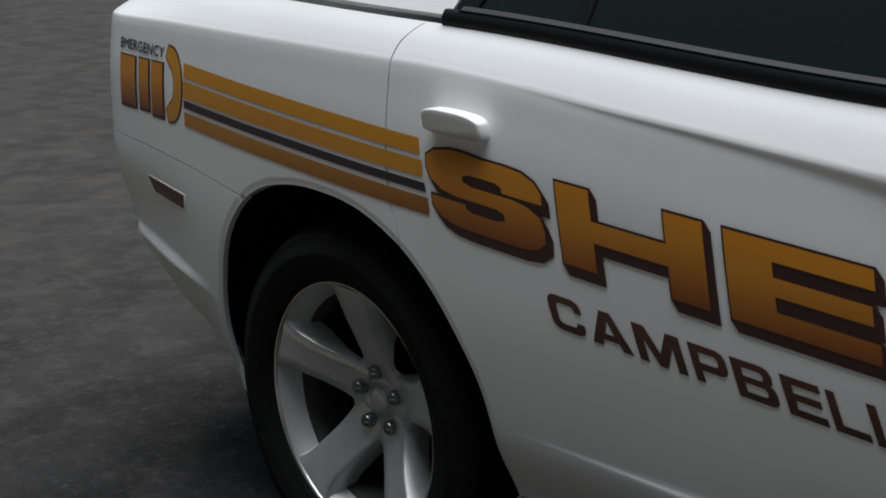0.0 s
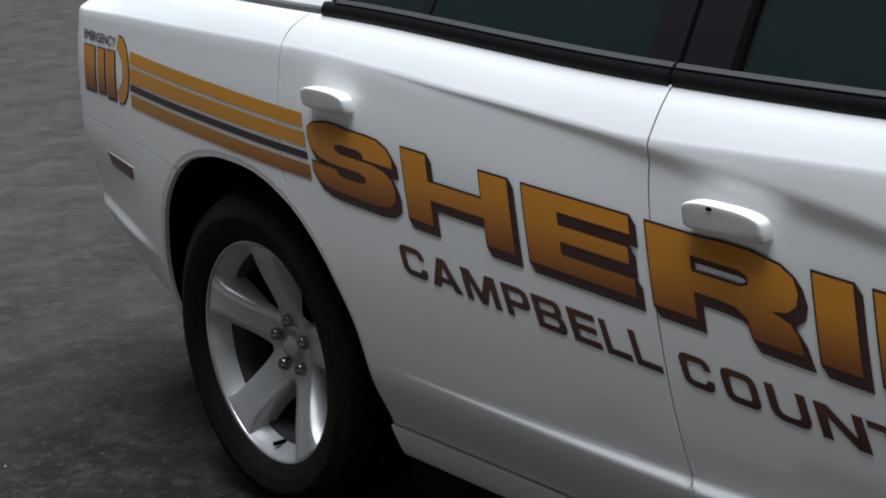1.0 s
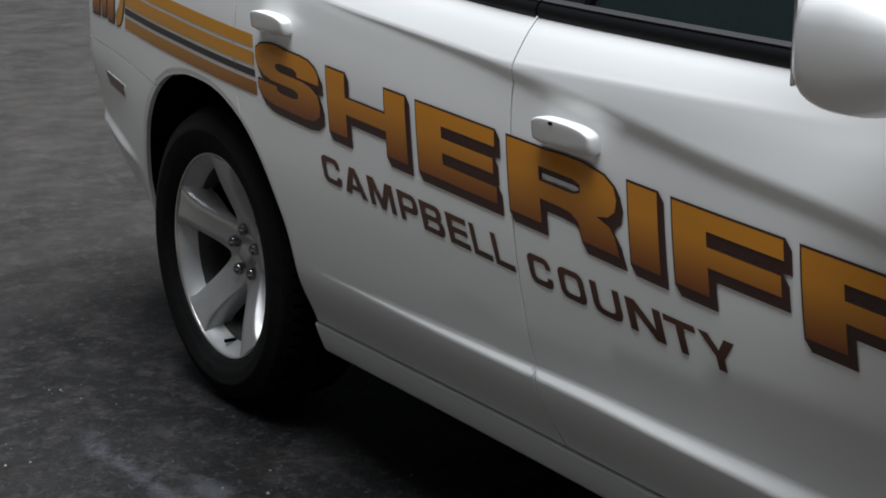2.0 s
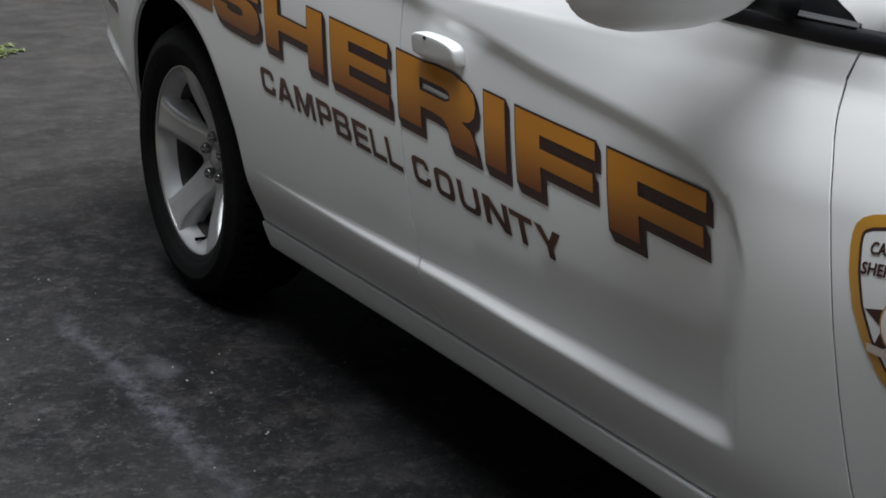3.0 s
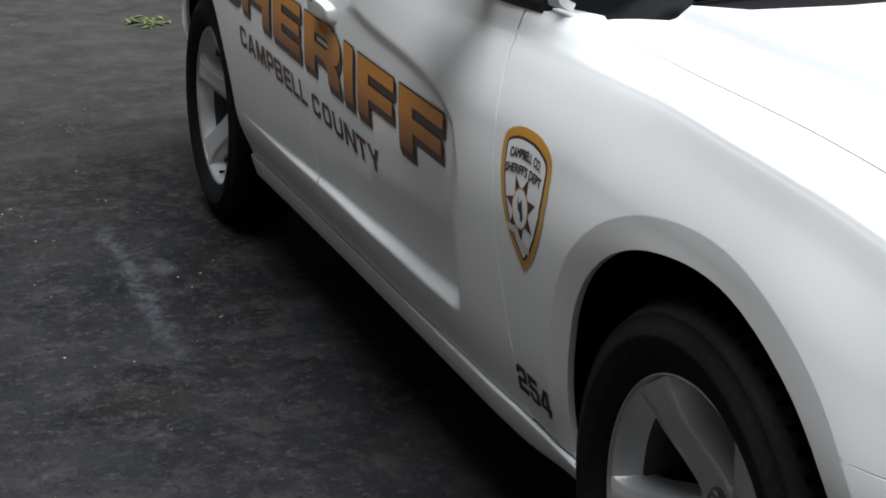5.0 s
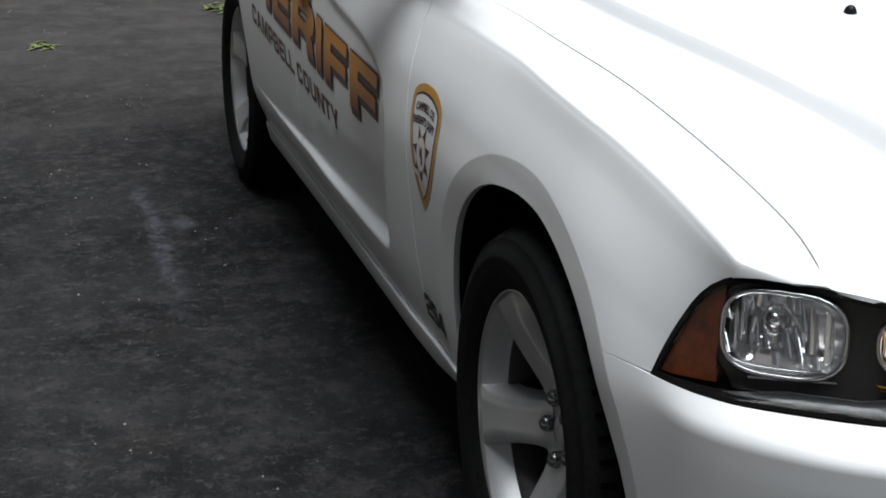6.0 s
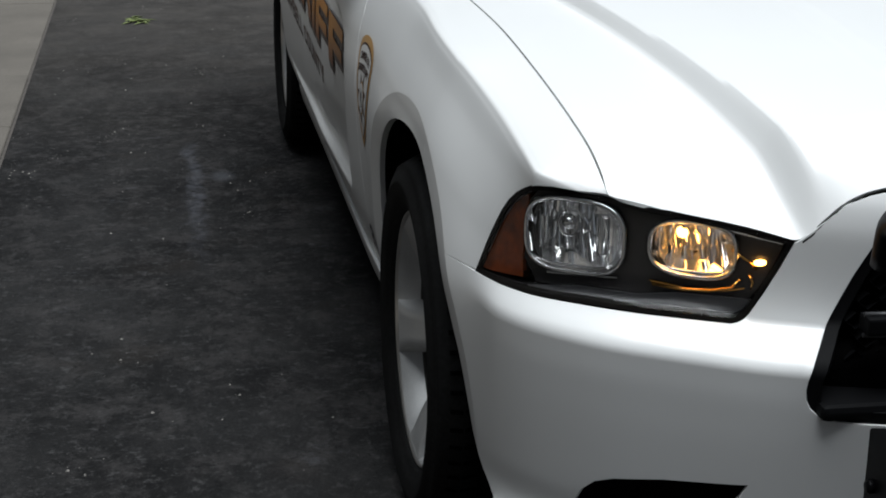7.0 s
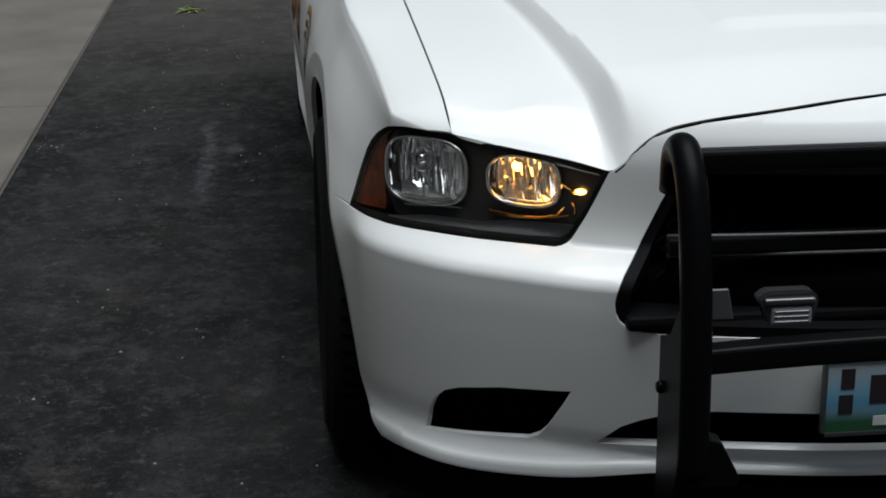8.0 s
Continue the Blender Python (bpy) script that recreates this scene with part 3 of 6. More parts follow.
bumper_r = [(p[0], p[1] - 0.002) for p in seam] + arch(0, a_seam, 195, 30) + [(-0.43, 0.245), (-0.50, 0.295), (-0.62, 0.365), (-0.76, 0.435), (-0.86, 0.495), (-0.935, 0.565), (-0.970, 0.62), (-1.010, 0.69)]
panel("rear_bumper_cover", bumper_r, "white rear bumper corner")
rear_door = arch(0, a_gap - 0.6, 8, 34)[::-1]
rear_door = along(1.324, 0.457, bottom_z, 24) + [(0.452, 0.345), (0.448, 0.385)] + rear_door + gap_line(rear_gap, 0.735, zt, G2)
rear_door += along(0.31, 1.219, top_z, 30, -0.001) + gap_line(door_gap, 1.04, 0.327, -G2)
rdoor = panel("rear_door", rear_door, "white closed rear door")[0]
front_door = gap_line(door_gap, 0.327, 1.04, G2) + along(1.228, 2.395, top_z, 30, -0.001) + gap_line(front_gap, 1.015, 0.320, -G2) + along(2.475, 1.332, bottom_z, 24)
fdoor = panel("front_door", front_door, "white closed front door with a pressed scallop")[0]
f_arch = arch(1, 186, 43.5, 60)
fender = gap_line(front_gap, 0.318, 1.012, G2) + along(2.325, 3.685, top_z, 70, 0.001)
fender += [(3.66, 0.818), (3.635, 0.819), (3.615, 0.816), (3.606, 0.813), (3.596, 0.807), (3.585, 0.798), (3.574, 0.785), (3.563, 0.767), (3.551, 0.745), (3.539, 0.722), (3.528, 0.697), (3.520, 0.675), (3.514, 0.6520), (3.44, 0.6510)] + f_arch[::-1] + [(2.655, 0.313)]
panel("front_wing", fender, "white front wing with flared arch")


# black strips just inside the door gaps, added to imitate the shade there
for curve, z0, z1 in ((rear_gap, 0.74, 1.075), (door_gap, 0.335, 1.03), (front_gap, 0.33, 1.0)):
    line = gap_line(curve, z0, z1, -0.98 * G2) + gap_line(curve, z1, z0, 0.98 * G2)
    data = sheet("gap_shade", side_k, on_side(line, 0.02), 0.02, lift=-0.0024)
    for far_side in (False, True):
        part("gap_shade", mesh_of("gap_shade", data, GAP, mirror=far_side), None, car, "black strip that stands for the shade in the panel gap")


def sill(mirror):
    """The moulding below the doors: a narrow rounded top edge, a flat face, a turned-under foot."""
    rows = []
    for x in np.linspace(0.452, 2.672, 70):
        zt = float(bottom_z(np.array(x))) - 0.0055
        y = min(float(half_width(np.array(x))) - 0.041, 0.888)
        end = float(smooth(2.40, 2.67, x))
        foot = zt - 0.064 + 0.022 * end
        back = 0.020 * max(0.0, (0.475 - x) / 0.023)
        sec = [(y - 0.022, zt + 0.001), (y - 0.010, zt + 0.001), (y - 0.003, zt), (y, zt - 0.0025), (y - 0.0002, zt - 0.005), (y - 0.005, zt - 0.028), (y - 0.012, foot + 0.010), (y - 0.016, foot + 0.003), (y - 0.024, foot), (y - 0.075, foot + 0.002)]
        rows.append([(x + back * (zt - z) / 0.06, -a, z) for a, z in sec])
    bm = grid_mesh(rows)
    bm.faces.new([bm.verts.new(p) for p in rows[0]])
    bm.faces.new([bm.verts.new(p) for p in rows[-1]])
    if mirror:
        for v in bm.verts:
            v.co.y *= -1
    return fix(bm)

# the dark inner shell behind the gaps
shell = on_side([(-0.97, 0.70), (-0.93, 0.60), (-0.80, 0.47), (-0.62, 0.40), (-0.47, 0.32)] + arch(0, 195, 0, 30, 0.012) + [(0.52, 0.25), (2.70, 0.25)] + arch(1, 190, 20, 30, 0.012) + [(3.52, 0.55), (3.52, 0.70)]
                + along(3.56, -0.97, top_z, 50, -0.02), 0.03)
data = sheet("inner_shell", side_k, shell, 0.03, lift=-0.045)
part("inner_shell", mesh_of("inner_shell", data, GAP), None, car)
part("inner_shell", mesh_of("inner_shell", data, GAP, mirror=True), None, car)

# ---- the nose ----
hl_outline = [(0.240, 0.651), (0.247, 0.673), (0.256, 0.695), (0.269, 0.719), (0.284, 0.742), (0.299, 0.764), (0.314, 0.782), (0.329, 0.796), (0.343, 0.805), (0.356, 0.811), (0.370, 0.8145), (0.385, 0.8162), (0.40, 0.816), (0.484, 0.8105), (0.58, 0.801), (0.68, 0.7905),
              (0.760, 0.779), (0.737, 0.733), (0.720, 0.702), (0.704, 0.676), (0.699, 0.668), (0.692, 0.6615), (0.684, 0.6580), (0.674, 0.6560), (0.54, 0.6535), (0.38, 0.6515), (0.30, 0.6520)]
hl_edge = hl_outline[16:] + [hl_outline[0]]
bump = [(0.235, 0.6490), (0.16, 0.6490), (0.12, 0.6468), (0.078, 0.6405), (0.108, 0.606), (0.145, 0.552), (0.175, 0.490), (0.193, 0.430), (0.213, 0.360), (0.258, 0.310), (0.300, 0.282), (0.332, 0.264), (0.36, 0.250)]
bump += [(float(u), 0.252 + float(lip_rise(u)) + 0.010 * float(smooth(0.70, 0.95, u))) for u in np.linspace(0.41, 1.25, 43)]
bump += [(1.25, 0.903), (1.15, 0.893), (1.05, 0.879), (0.92, 0.861), (0.870, 0.850), (0.835, 0.837), (0.772, 0.782)] + [(u + 0.003, z - 0.003) for u, z in hl_edge[:-1]]
fog = [(0.458, 0.300), (0.467, 0.335), (0.482, 0.364), (0.503, 0.385), (0.53, 0.397), (0.60, 0.412), (0.728, 0.426), (0.716, 0.402), (0.682, 0.348), (0.667, 0.332), (0.645, 0.322), (0.55, 0.310)]
intake = [(0.764, 0.333), (0.808, 0.372), (0.84, 0.388), (0.87, 0.399), (0.95, 0.412), (1.30, 0.414), (1.30, 0.342), (0.9, 0.341)]
grille_hole = [(0.905, 0.800), (0.878, 0.785), (0.852, 0.737), (0.822, 0.672), (0.806, 0.632), (0.798, 0.604), (0.7955, 0.588), (0.797, 0.573), (0.803, 0.560), (0.813, 0.551), (0.826, 0.546), (0.842, 0.543), (0.868, 0.542), (1.30, 0.542), (1.30, 0.808)]
lu = np.arange(0.42, 1.245, 0.012)
lip_rows = np.concatenate([np.stack([lu, e + lip_rise(lu)], -1) for e in (0.2575, 0.262, 0.266, 0.271, 0.276, 0.281, 0.286, 0.292, 0.300)])


def arch_far(g):
    x = plan_x(g[:, 0])
    return np.hypot(x - ARCHES[1][0], g[:, 1] - ARCHES[1][1]) - arch_r(1, x, g[:, 1])


def off_lip(g):
    return ((g[:, 0] < 0.415) | (g[:, 1] - lip_rise(g[:, 0]) > 0.306)) & ((g[:, 0] > 0.36) | (arch_far(g) > 0.068))


_way = np.linspace(0.0, 0.36, 200)
chamfer_rows = []
for d in (0.006, 0.014, 0.022, 0.030, 0.038, 0.045, 0.0485, 0.0515, 0.056, 0.062):
    a = np.radians(np.linspace(-20, 50, 90))
    r = arch_r(1, ARCHES[1][0] + np.cos(a), ARCHES[1][1] + np.sin(a)) + d
    chamfer_rows.append(np.stack([np.interp(ARCHES[1][0] + r * np.cos(a), plan_x(_way), _way), ARCHES[1][1] + r * np.sin(a)], -1))
lip_rows = np.concatenate([lip_rows] + chamfer_rows)


data = sheet("front_bumper", front, bump, 0.012, (fog, intake, grille_hole), extra=lip_rows, keep=off_lip)
part("front_bumper", mesh_of("front_bumper", data, WHITE, 0.012), None, car, "white front bumper cover with dark openings")
part("front_bumper", mesh_of("front_bumper", data, WHITE, 0.012, mirror=True), None, car, "white front bumper cover with dark openings")
back = lambda u, z: front(u, z) - np.array([0.07, 0, 0])
data = sheet("nose_backing", back, [(0.28, 0.25), (1.25, 0.22), (1.25, 0.83), (0.85, 0.80), (0.30, 0.63)], 0.05)
part("nose_backing", mesh_of("nose_backing", data, DARK), None, car)
part("nose_backing", mesh_of("nose_backing", data, DARK, mirror=True), None, car)


def hood_surf(x, y):
    return np.stack([x, y, hood(x, y)], -1)


hx = np.linspace(2.468, 3.68, 30)
edge_r = [(x, -float(top_y(np.array(x))) + 0.0052) for x in hx]
front_r = [(float(plan_x(np.array(u))) - 0.003, -float(plan_y(np.array(u))) + 0.003) for u in np.linspace(0.492, 0.755, 14)]
us = np.linspace(0.772, 1.24, 26)
lip = front(us, lead_z(plan_y(us)))
front_r += [(float(p[0]) - 0.0045, float(p[1])) for p in lip] + [(float(front(np.array(1.25), np.array(0.906))[0]) - 0.0045, 0.0)]
rear_r = [(2.63, 0.0), (2.625, -0.40), (2.60, -0.57), (2.54, -0.66), (2.49, -0.72), (2.470, -0.755)]
hood_line = rear_r + edge_r + front_r
hood_line = hood_line + [(x, -y) for x, y in hood_line[::-1] if abs(y) > 1e-6]
xs = np.arange(2.44, 3.90, 0.012)
bands = np.concatenate([np.stack([xs, s * (hood_crease(xs) + d)], -1) for s in (-1, 1) for d in (0.006, 0.0, -0.006, -0.012, -0.018, -0.024, -0.030, -0.036, -0.042)])


def off_bands(g):
    d = np.abs(g[:, 1]) - hood_crease(g[:, 0])
    return (d > 0.012) | (d < -0.048)


data = sheet("bonnet", hood_surf, hood_line, 0.013, extra=bands, keep=off_bands)
part("bonnet", mesh_of("bonnet", data, WHITE, 0.005), None, car, "white bonnet with two raised creases")
data = sheet("engine_bay", lambda x, y: hood_surf(x, y) - np.array([0, 0, 0.020]), [(2.60, -0.775), (3.06, -0.73), (3.40, -0.715), (3.60, -0.695), (3.70, -0.55), (3.76, -0.40), (3.80, 0), (3.76, 0.40), (3.70, 0.55), (3.60, 0.695), (3.40, 0.715), (3.06, 0.73), (2.60, 0.775)], 0.03)
part("engine_bay", mesh_of("engine_bay", data, GAP), None, car)

# black strips under the bonnet's side gaps, standing in for the shade inside
for s in (1, -1):
    xs = np.linspace(2.50, 3.662, 60)
    rows = [[(x, s * (float(top_y(np.array(x))) + d), min(float(hood(np.array(x), np.array(0.0) + top_y(np.array(x)) + d)), float(top_z(np.array(x)))) - 0.009) for x in xs] for d in (-0.018, 0.002)]
    bm = bmesh.new()
    vs = [[bm.verts.new(p) for p in row] for row in rows]
    for k in range(len(xs) - 1):
        bm.faces.new((vs[0][k], vs[0][k + 1], vs[1][k + 1], vs[1][k]))
    part("bonnet_gap_shade", bm, GAP, car)



# ---- wheels ----
def lathe(profile, n, axis="y"):
    """A body of revolution about the y axis from (radius, y) pairs."""
    bm = bmesh.new()
    rings = [[bm.verts.new((r * math.cos(2 * math.pi * i / n), y, r * math.sin(2 * math.pi * i / n))) for i in range(n)] for r, y in profile]
    for a, b in zip(rings, rings[1:]):
        for i in range(n):
            bm.faces.new((a[i], a[(i + 1) % n], b[(i + 1) % n], b[i]))
    for ring, (r, _) in ((rings[0], profile[0]), (rings[-1], profile[-1])):
        if r < 0.03:
            bm.faces.new(ring)
    for f in bm.faces:
        f.smooth = True
    return fix(bm)


def fix(bm):
    bmesh.ops.recalc_face_normals(bm, faces=bm.faces)
    return bm


def grid_mesh(rows):
    """A smooth sheet through rows of points."""
    bm = bmesh.new()
    vs = [[bm.verts.new(p) for p in row] for row in rows]
    for a, b in zip(vs, vs[1:]):
        for i in range(len(a) - 1):
            f = bm.faces.new((a[i], a[i + 1], b[i + 1], b[i]))
            f.smooth = True
    return bm


def box(x0, x1, y0, y1, z0, z1, bevel=0.0, seg=2):
    bm = bmesh.new()
    bmesh.ops.create_cube(bm, size=1.0)
    for v in bm.verts:
        v.co = Vector(((x0 + x1) / 2 + v.co.x * (x1 - x0), (y0 + y1) / 2 + v.co.y * (y1 - y0), (z0 + z1) / 2 + v.co.z * (z1 - z0)))
    if bevel:
        bmesh.ops.bevel(bm, geom=bm.edges[:], offset=bevel, segments=seg, profile=0.6, affect="EDGES")
    return bm


def tube(path, radius, n=16, cap=True):
    """A round bar along a path."""
    path = [Vector(p) for p in path]
    bm = bmesh.new()
    rings = []
    for i, p in enumerate(path):
        d = (path[min(i + 1, len(path) - 1)] - path[max(i - 1, 0)]).normalized()
        a = d.cross(Vector((0, 1, 0)) if abs(d.y) < 0.9 else Vector((0, 0, 1))).normalized()
        b = d.cross(a)
        r = float(radius[i] if isinstance(radius, (list, tuple)) else radius)
        rings.append([bm.verts.new(p + r * (math.cos(2 * math.pi * k / n) * a + math.sin(2 * math.pi * k / n) * b)) for k in range(n)])
    for a, b in zip(rings, rings[1:]):
        for k in range(n):
            bm.faces.new((a[k], a[(k + 1) % n], b[(k + 1) % n], b[k])).smooth = True
    if cap:
        bm.faces.new(rings[0])
        bm.faces.new(rings[-1])
    return fix(bm)


RT = 0.360
NUT = material("dull_chrome_nut", (0.32, 0.32, 0.32), 0.18, metal=1.0)
LIP_Y = -0.893
spoke_w = pchip([0.045, 0.08, 0.13, 0.18, 0.215, 0.238], [0.046, 0.040, 0.035, 0.037, 0.043, 0.056])
spoke_y = pchip([0.045, 0.08, 0.12, 0.18, 0.225, 0.238], [-0.820, -0.828, -0.847, -0.874, -0.888, -0.891])


def spoke_mesh():
    rows = []
    for r in np.linspace(0.045, 0.238, 16):
        w, y = float(spoke_w(np.array(r))), float(spoke_y(np.array(r)))
        row = []
        for t, out, dy in ((-1, 0.0145, 0.055), (-1, 0.0120, 0.032), (-1, 0.0026, 0.0032), (-1, 0.0, 0.0), (-0.5, 0, 0.001), (0, 0, 0.0015), (0.5, 0, 0.001), (1, 0.0, 0.0), (1, 0.0026, 0.0032), (1, 0.0120, 0.032), (1, 0.0145, 0.055)):
            row.append((r, y + dy, t * w + math.copysign(out, t)))
        rows.append(row)
    bm = grid_mesh(rows)
    # crisp edges along the bevels
    bm.verts.ensure_lookup_table()
    for e in bm.edges:
        a, b = (v.index for v in e.verts)
        if a % 11 == b % 11 and a % 11 in (2, 3, 7, 8):
            e.smooth = False
    return fix(bm)


def wheel(at, turn, nuts, far=False):
    prof = [(0.243, LIP_Y + 0.014), (0.248, LIP_Y + 0.006), (0.249, LIP_Y), (0.246, LIP_Y - 0.003), (0.2435, LIP_Y - 0.0015), (0.2415, LIP_Y + 0.003)]
    barrel = [(0.2200, LIP_Y + 0.047), (0.214, LIP_Y + 0.051), (0.207, LIP_Y + 0.09), (0.203, LIP_Y + 0.17), (0.22, LIP_Y + 0.205)]
    w = part("wheel", lathe(prof, 96), LIP, car, "silver five-spoke alloy wheel with machined lip")
    dish = [(0.2415, LIP_Y + 0.003), (0.2385, LIP_Y + 0.007), (0.234, LIP_Y + 0.015), (0.228, LIP_Y + 0.027), (0.2225, LIP_Y + 0.041), (0.2200, LIP_Y + 0.047)]
    part("rim_dish", lathe(dish, 96), ALLOY, w, "smooth silver slope inside the lip")
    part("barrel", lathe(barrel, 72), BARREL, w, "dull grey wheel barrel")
    f = LIP_Y
    tyre = [(0.240, f + 0.02), (0.246, f + 0.004), (0.250, f - 0.004), (0.258, f - 0.012), (0.264, f - 0.013), (0.267, f - 0.017), (0.285, f - 0.023), (0.300, f - 0.025), (0.304, f - 0.0265), (0.308, f - 0.025),
            (0.322, f - 0.021), (0.334, f - 0.013), (0.337, f - 0.014), (0.342, f - 0.005), (0.351, f + 0.010), (0.356, f + 0.022)]
    for k in range(4):
        y0 = f + 0.030 + k * 0.042
        tyre += [(RT, y0), (RT, y0 + 0.030), (RT - 0.009, y0 + 0.032), (RT - 0.009, y0 + 0.040)]
    tyre += [(0.352, f + 0.20), (0.32, f + 0.235), (0.28, f + 0.24), (0.240, f + 0.22)]
    tb = lathe(tyre, 120)
    t = part("tyre", tb, RUBBER, w, "black rubber tyre with ribbed tread")
    bm = bmesh.new()
    for k in range(64):
        a = 2 * math.pi * k / 64
        for y0, y1, skew in ((f + 0.006, f + 0.028, 0.0), (f + 0.032, f + 0.060, 0.02)):
            vs = []
            for da, y, dr in ((-0.012, y0, 0), (0.012, y0, 0), (0.012 + skew, y1, 0), (-0.012 + skew, y1, 0)):
                r = (0.3535 if y < f + 0.01 else RT) + 0.0012
                vs.append(bm.verts.new((r * math.cos(a + da), y, r * math.sin(a + da))))
            bm.faces.new(vs)
    part("tread_pattern", fix(bm), DARK, w)
    face = spoke_mesh()
    me = bpy.data.meshes.new("spoke")
    face.to_mesh(me)
    face.free()
    me.materials.append(ALLOY)
    for k in range(5):
        s = part("spoke", me, None, w)
        s.rotation_euler = (0, -radians(turn + 72 * k), 0)
    part("hub", lathe([(0.001, -0.820), (0.025, -0.8205), (0.030, -0.818), (0.033, -0.812), (0.045, -0.815), (0.066, -0.821), (0.080, -0.825), (0.090, -0.815), (0.094, -0.775)], 48), ALLOY, w, "cast silver hub")
    part("centre_cap", lathe([(0.001, -0.827), (0.020, -0.827), (0.026, -0.824), (0.028, -0.817)], 40), ALLOY, w)
    for k in range(5):
        a = radians(turn + nuts + 72 * k)
        bm = bmesh.new()
        rings = []
        for r, y in ((0.0150, -0.812), (0.0150, -0.829), (0.0125, -0.836), (0.007, -0.840)):
            rings.append([bm.verts.new((0.0575 * math.cos(a) + r * math.cos(i * math.pi / 6), y, 0.0575 * math.sin(a) + r * math.sin(i * math.pi / 6))) for i in range(12)])
        for p, q in zip(rings, rings[1:]):
            for i in range(12):
                bm.faces.new((p[i], p[(i + 1) % 12], q[(i + 1) % 12], q[i])).smooth = True
        bm.faces.new(rings[-1])
        part("lug_nut", fix(bm), NUT, w, "dark chrome lug nut")
    part("brake_disc", lathe([(0.06, -0.755), (0.175, -0.755), (0.178, -0.75), (0.178, -0.725), (0.06, -0.725)], 64), IRON, w, "dark iron brake disc")
    bm = bmesh.new()
    bmesh.ops.create_cube(bm, size=1.0)
    for v in bm.verts:
        v.co = Vector((0.13 + v.co.x * 0.07, -0.750 + v.co.y * 0.06, 0.06 + v.co.z * 0.16))
    bmesh.ops.bevel(bm, geom=bm.edges[:], offset=0.015, segments=2, affect="EDGES")
    part("brake_caliper", bm, IRON, w)
    bm = bmesh.new()
    bmesh.ops.create_cone(bm, cap_ends=True, segments=10, radius1=0.005, radius2=0.004, depth=0.03)
    for v in bm.verts:
        v.co = Vector((v.co.x - 0.02, v.co.z + LIP_Y + 0.03, v.co.y - 0.219))
    part("valve_stem", bm, DARK, w)
    w.location = at
    if far:
        w.rotation_euler = (0, 0, math.pi)
    return w


wheel((0.0, 0, 0.357), 87, 5)
wheel((3.052, 0, 0.357), 50, -5)
wheel((0.0, 0, 0.357), 80, 5, True)
wheel((3.052, 0, 0.357), 30, 5, True)

for flip_side in (False, True):
    part("sill", sill(flip_side), WHITE, car, "white side sill below the doors")

# wheel wells and underbody
for k in range(2):
    for sgn in (-1, 1):
        prof = arch(k, -22, 202, 40, -0.004)
        outer = [min(0.93, float(-side(np.array([x]), level_at(np.array([x]), np.array([max(z, 0.30)])))[0, 1]) - 0.010) for x, z in prof]
        bm = grid_mesh([[(x, sgn * y, z) for (x, z), y in zip(prof, ys)] for ys in (outer, [0.80] * 40, [0.62] * 40)])
        f = bm.faces.new([bm.verts.new((x, sgn * 0.62, z)) for x, z in prof])
        part("wheel_arch_liner", fix(bm), DARK, car)
part("underbody", box(-0.42, 3.70, -0.60, 0.60, 0.20, 0.42, 0.02), DARK, car)
part("underbody", box(0.47, 2.64, -0.835, 0.835, 0.235, 0.40, 0.015), DARK, car)
part("underbody", box(-0.86, -0.46, -0.60, 0.60, 0.44, 0.52, 0.02), DARK, car)
part("underbody", box(3.50, 3.74, -0.60, 0.60, 0.265, 0.30, 0.01), DARK, car)



# ---- belt, glass, roof ----
def strip(name, x0, x1, mat, parent, y_in=0.0, z0=-0.004, z1=0.024, label="", n=40, deep=0.020):
    """A moulding along the top of the doors."""
    rows = []
    for x in np.linspace(x0, x1, n):
        y, z = float(top_y(np.array(x))), float(top_z(np.array(x)))
        yy = y + 0.004 - y_in
        sec = [(yy - deep, z + z0), (yy - 0.002, z + z0), (yy, z + z0 + 0.003), (yy + 0.001, z + (z0 + z1) / 2), (yy - 0.003, z + z1 - 0.006), (yy - 0.007, z + z1 - 0.001), (yy - 0.012, z + z1), (yy - deep, z + z1 - 0.001)]
        rows.append([(x, -a, b) for a, b in sec])
    bm = grid_mesh(rows)
    bm.faces.new([bm.verts.new(p) for p in rows[0]])
    bm.faces.new([bm.verts.new(p) for p in rows[-1]])
    return part(name, fix(bm), mat, parent, label)


strip("belt_moulding", 0.292, 1.212, BLACK_TRIM, rdoor, label="matt black belt moulding")
strip("belt_moulding", 1.219, 2.36, BLACK_TRIM, fdoor, label="matt black belt moulding")
LIP_GREY = material("grey_rubber_lip", (0.022, 0.022, 0.024), 0.6, grain=0.15, grain_size=400)
for x0, x1, owner in ((0.33, 1.212, rdoor), (1.219, 2.30, fdoor)):
    strip("moulding_lip", x0, x1, LIP_GREY, owner, 0.006, 0.021, 0.030, "thin grey rubber lip", 40, 0.016)

rail_z = pchip([-0.75, -0.4, 0.0, 0.35, 0.7, 1.2, 1.55, 1.9, 2.2, 2.42], [1.13, 1.22, 1.34, 1.405, 1.43, 1.435, 1.412, 1.305, 1.165, 1.05])
rail_y = pchip([-0.75, -0.4, 0.3, 1.2, 1.6, 2.0, 2.42], [0.74, 0.68, 0.645, 0.64, 0.655, 0.73, 0.83])


def glass_side(x, v):
    """The side of the cabin between the belt and the roof rail."""
    x, v = np.asarray(x, float), np.asarray(v, float)
    y0, z0, y1, z1 = top_y(x) - 0.012, top_z(x) + 0.012, rail_y(x), rail_z(x)
    y = y0 + (y1 - y0) * v + 0.03 * v * (1 - v)
    return np.stack([x, -y, z0 + (z1 - z0) * v], -1)


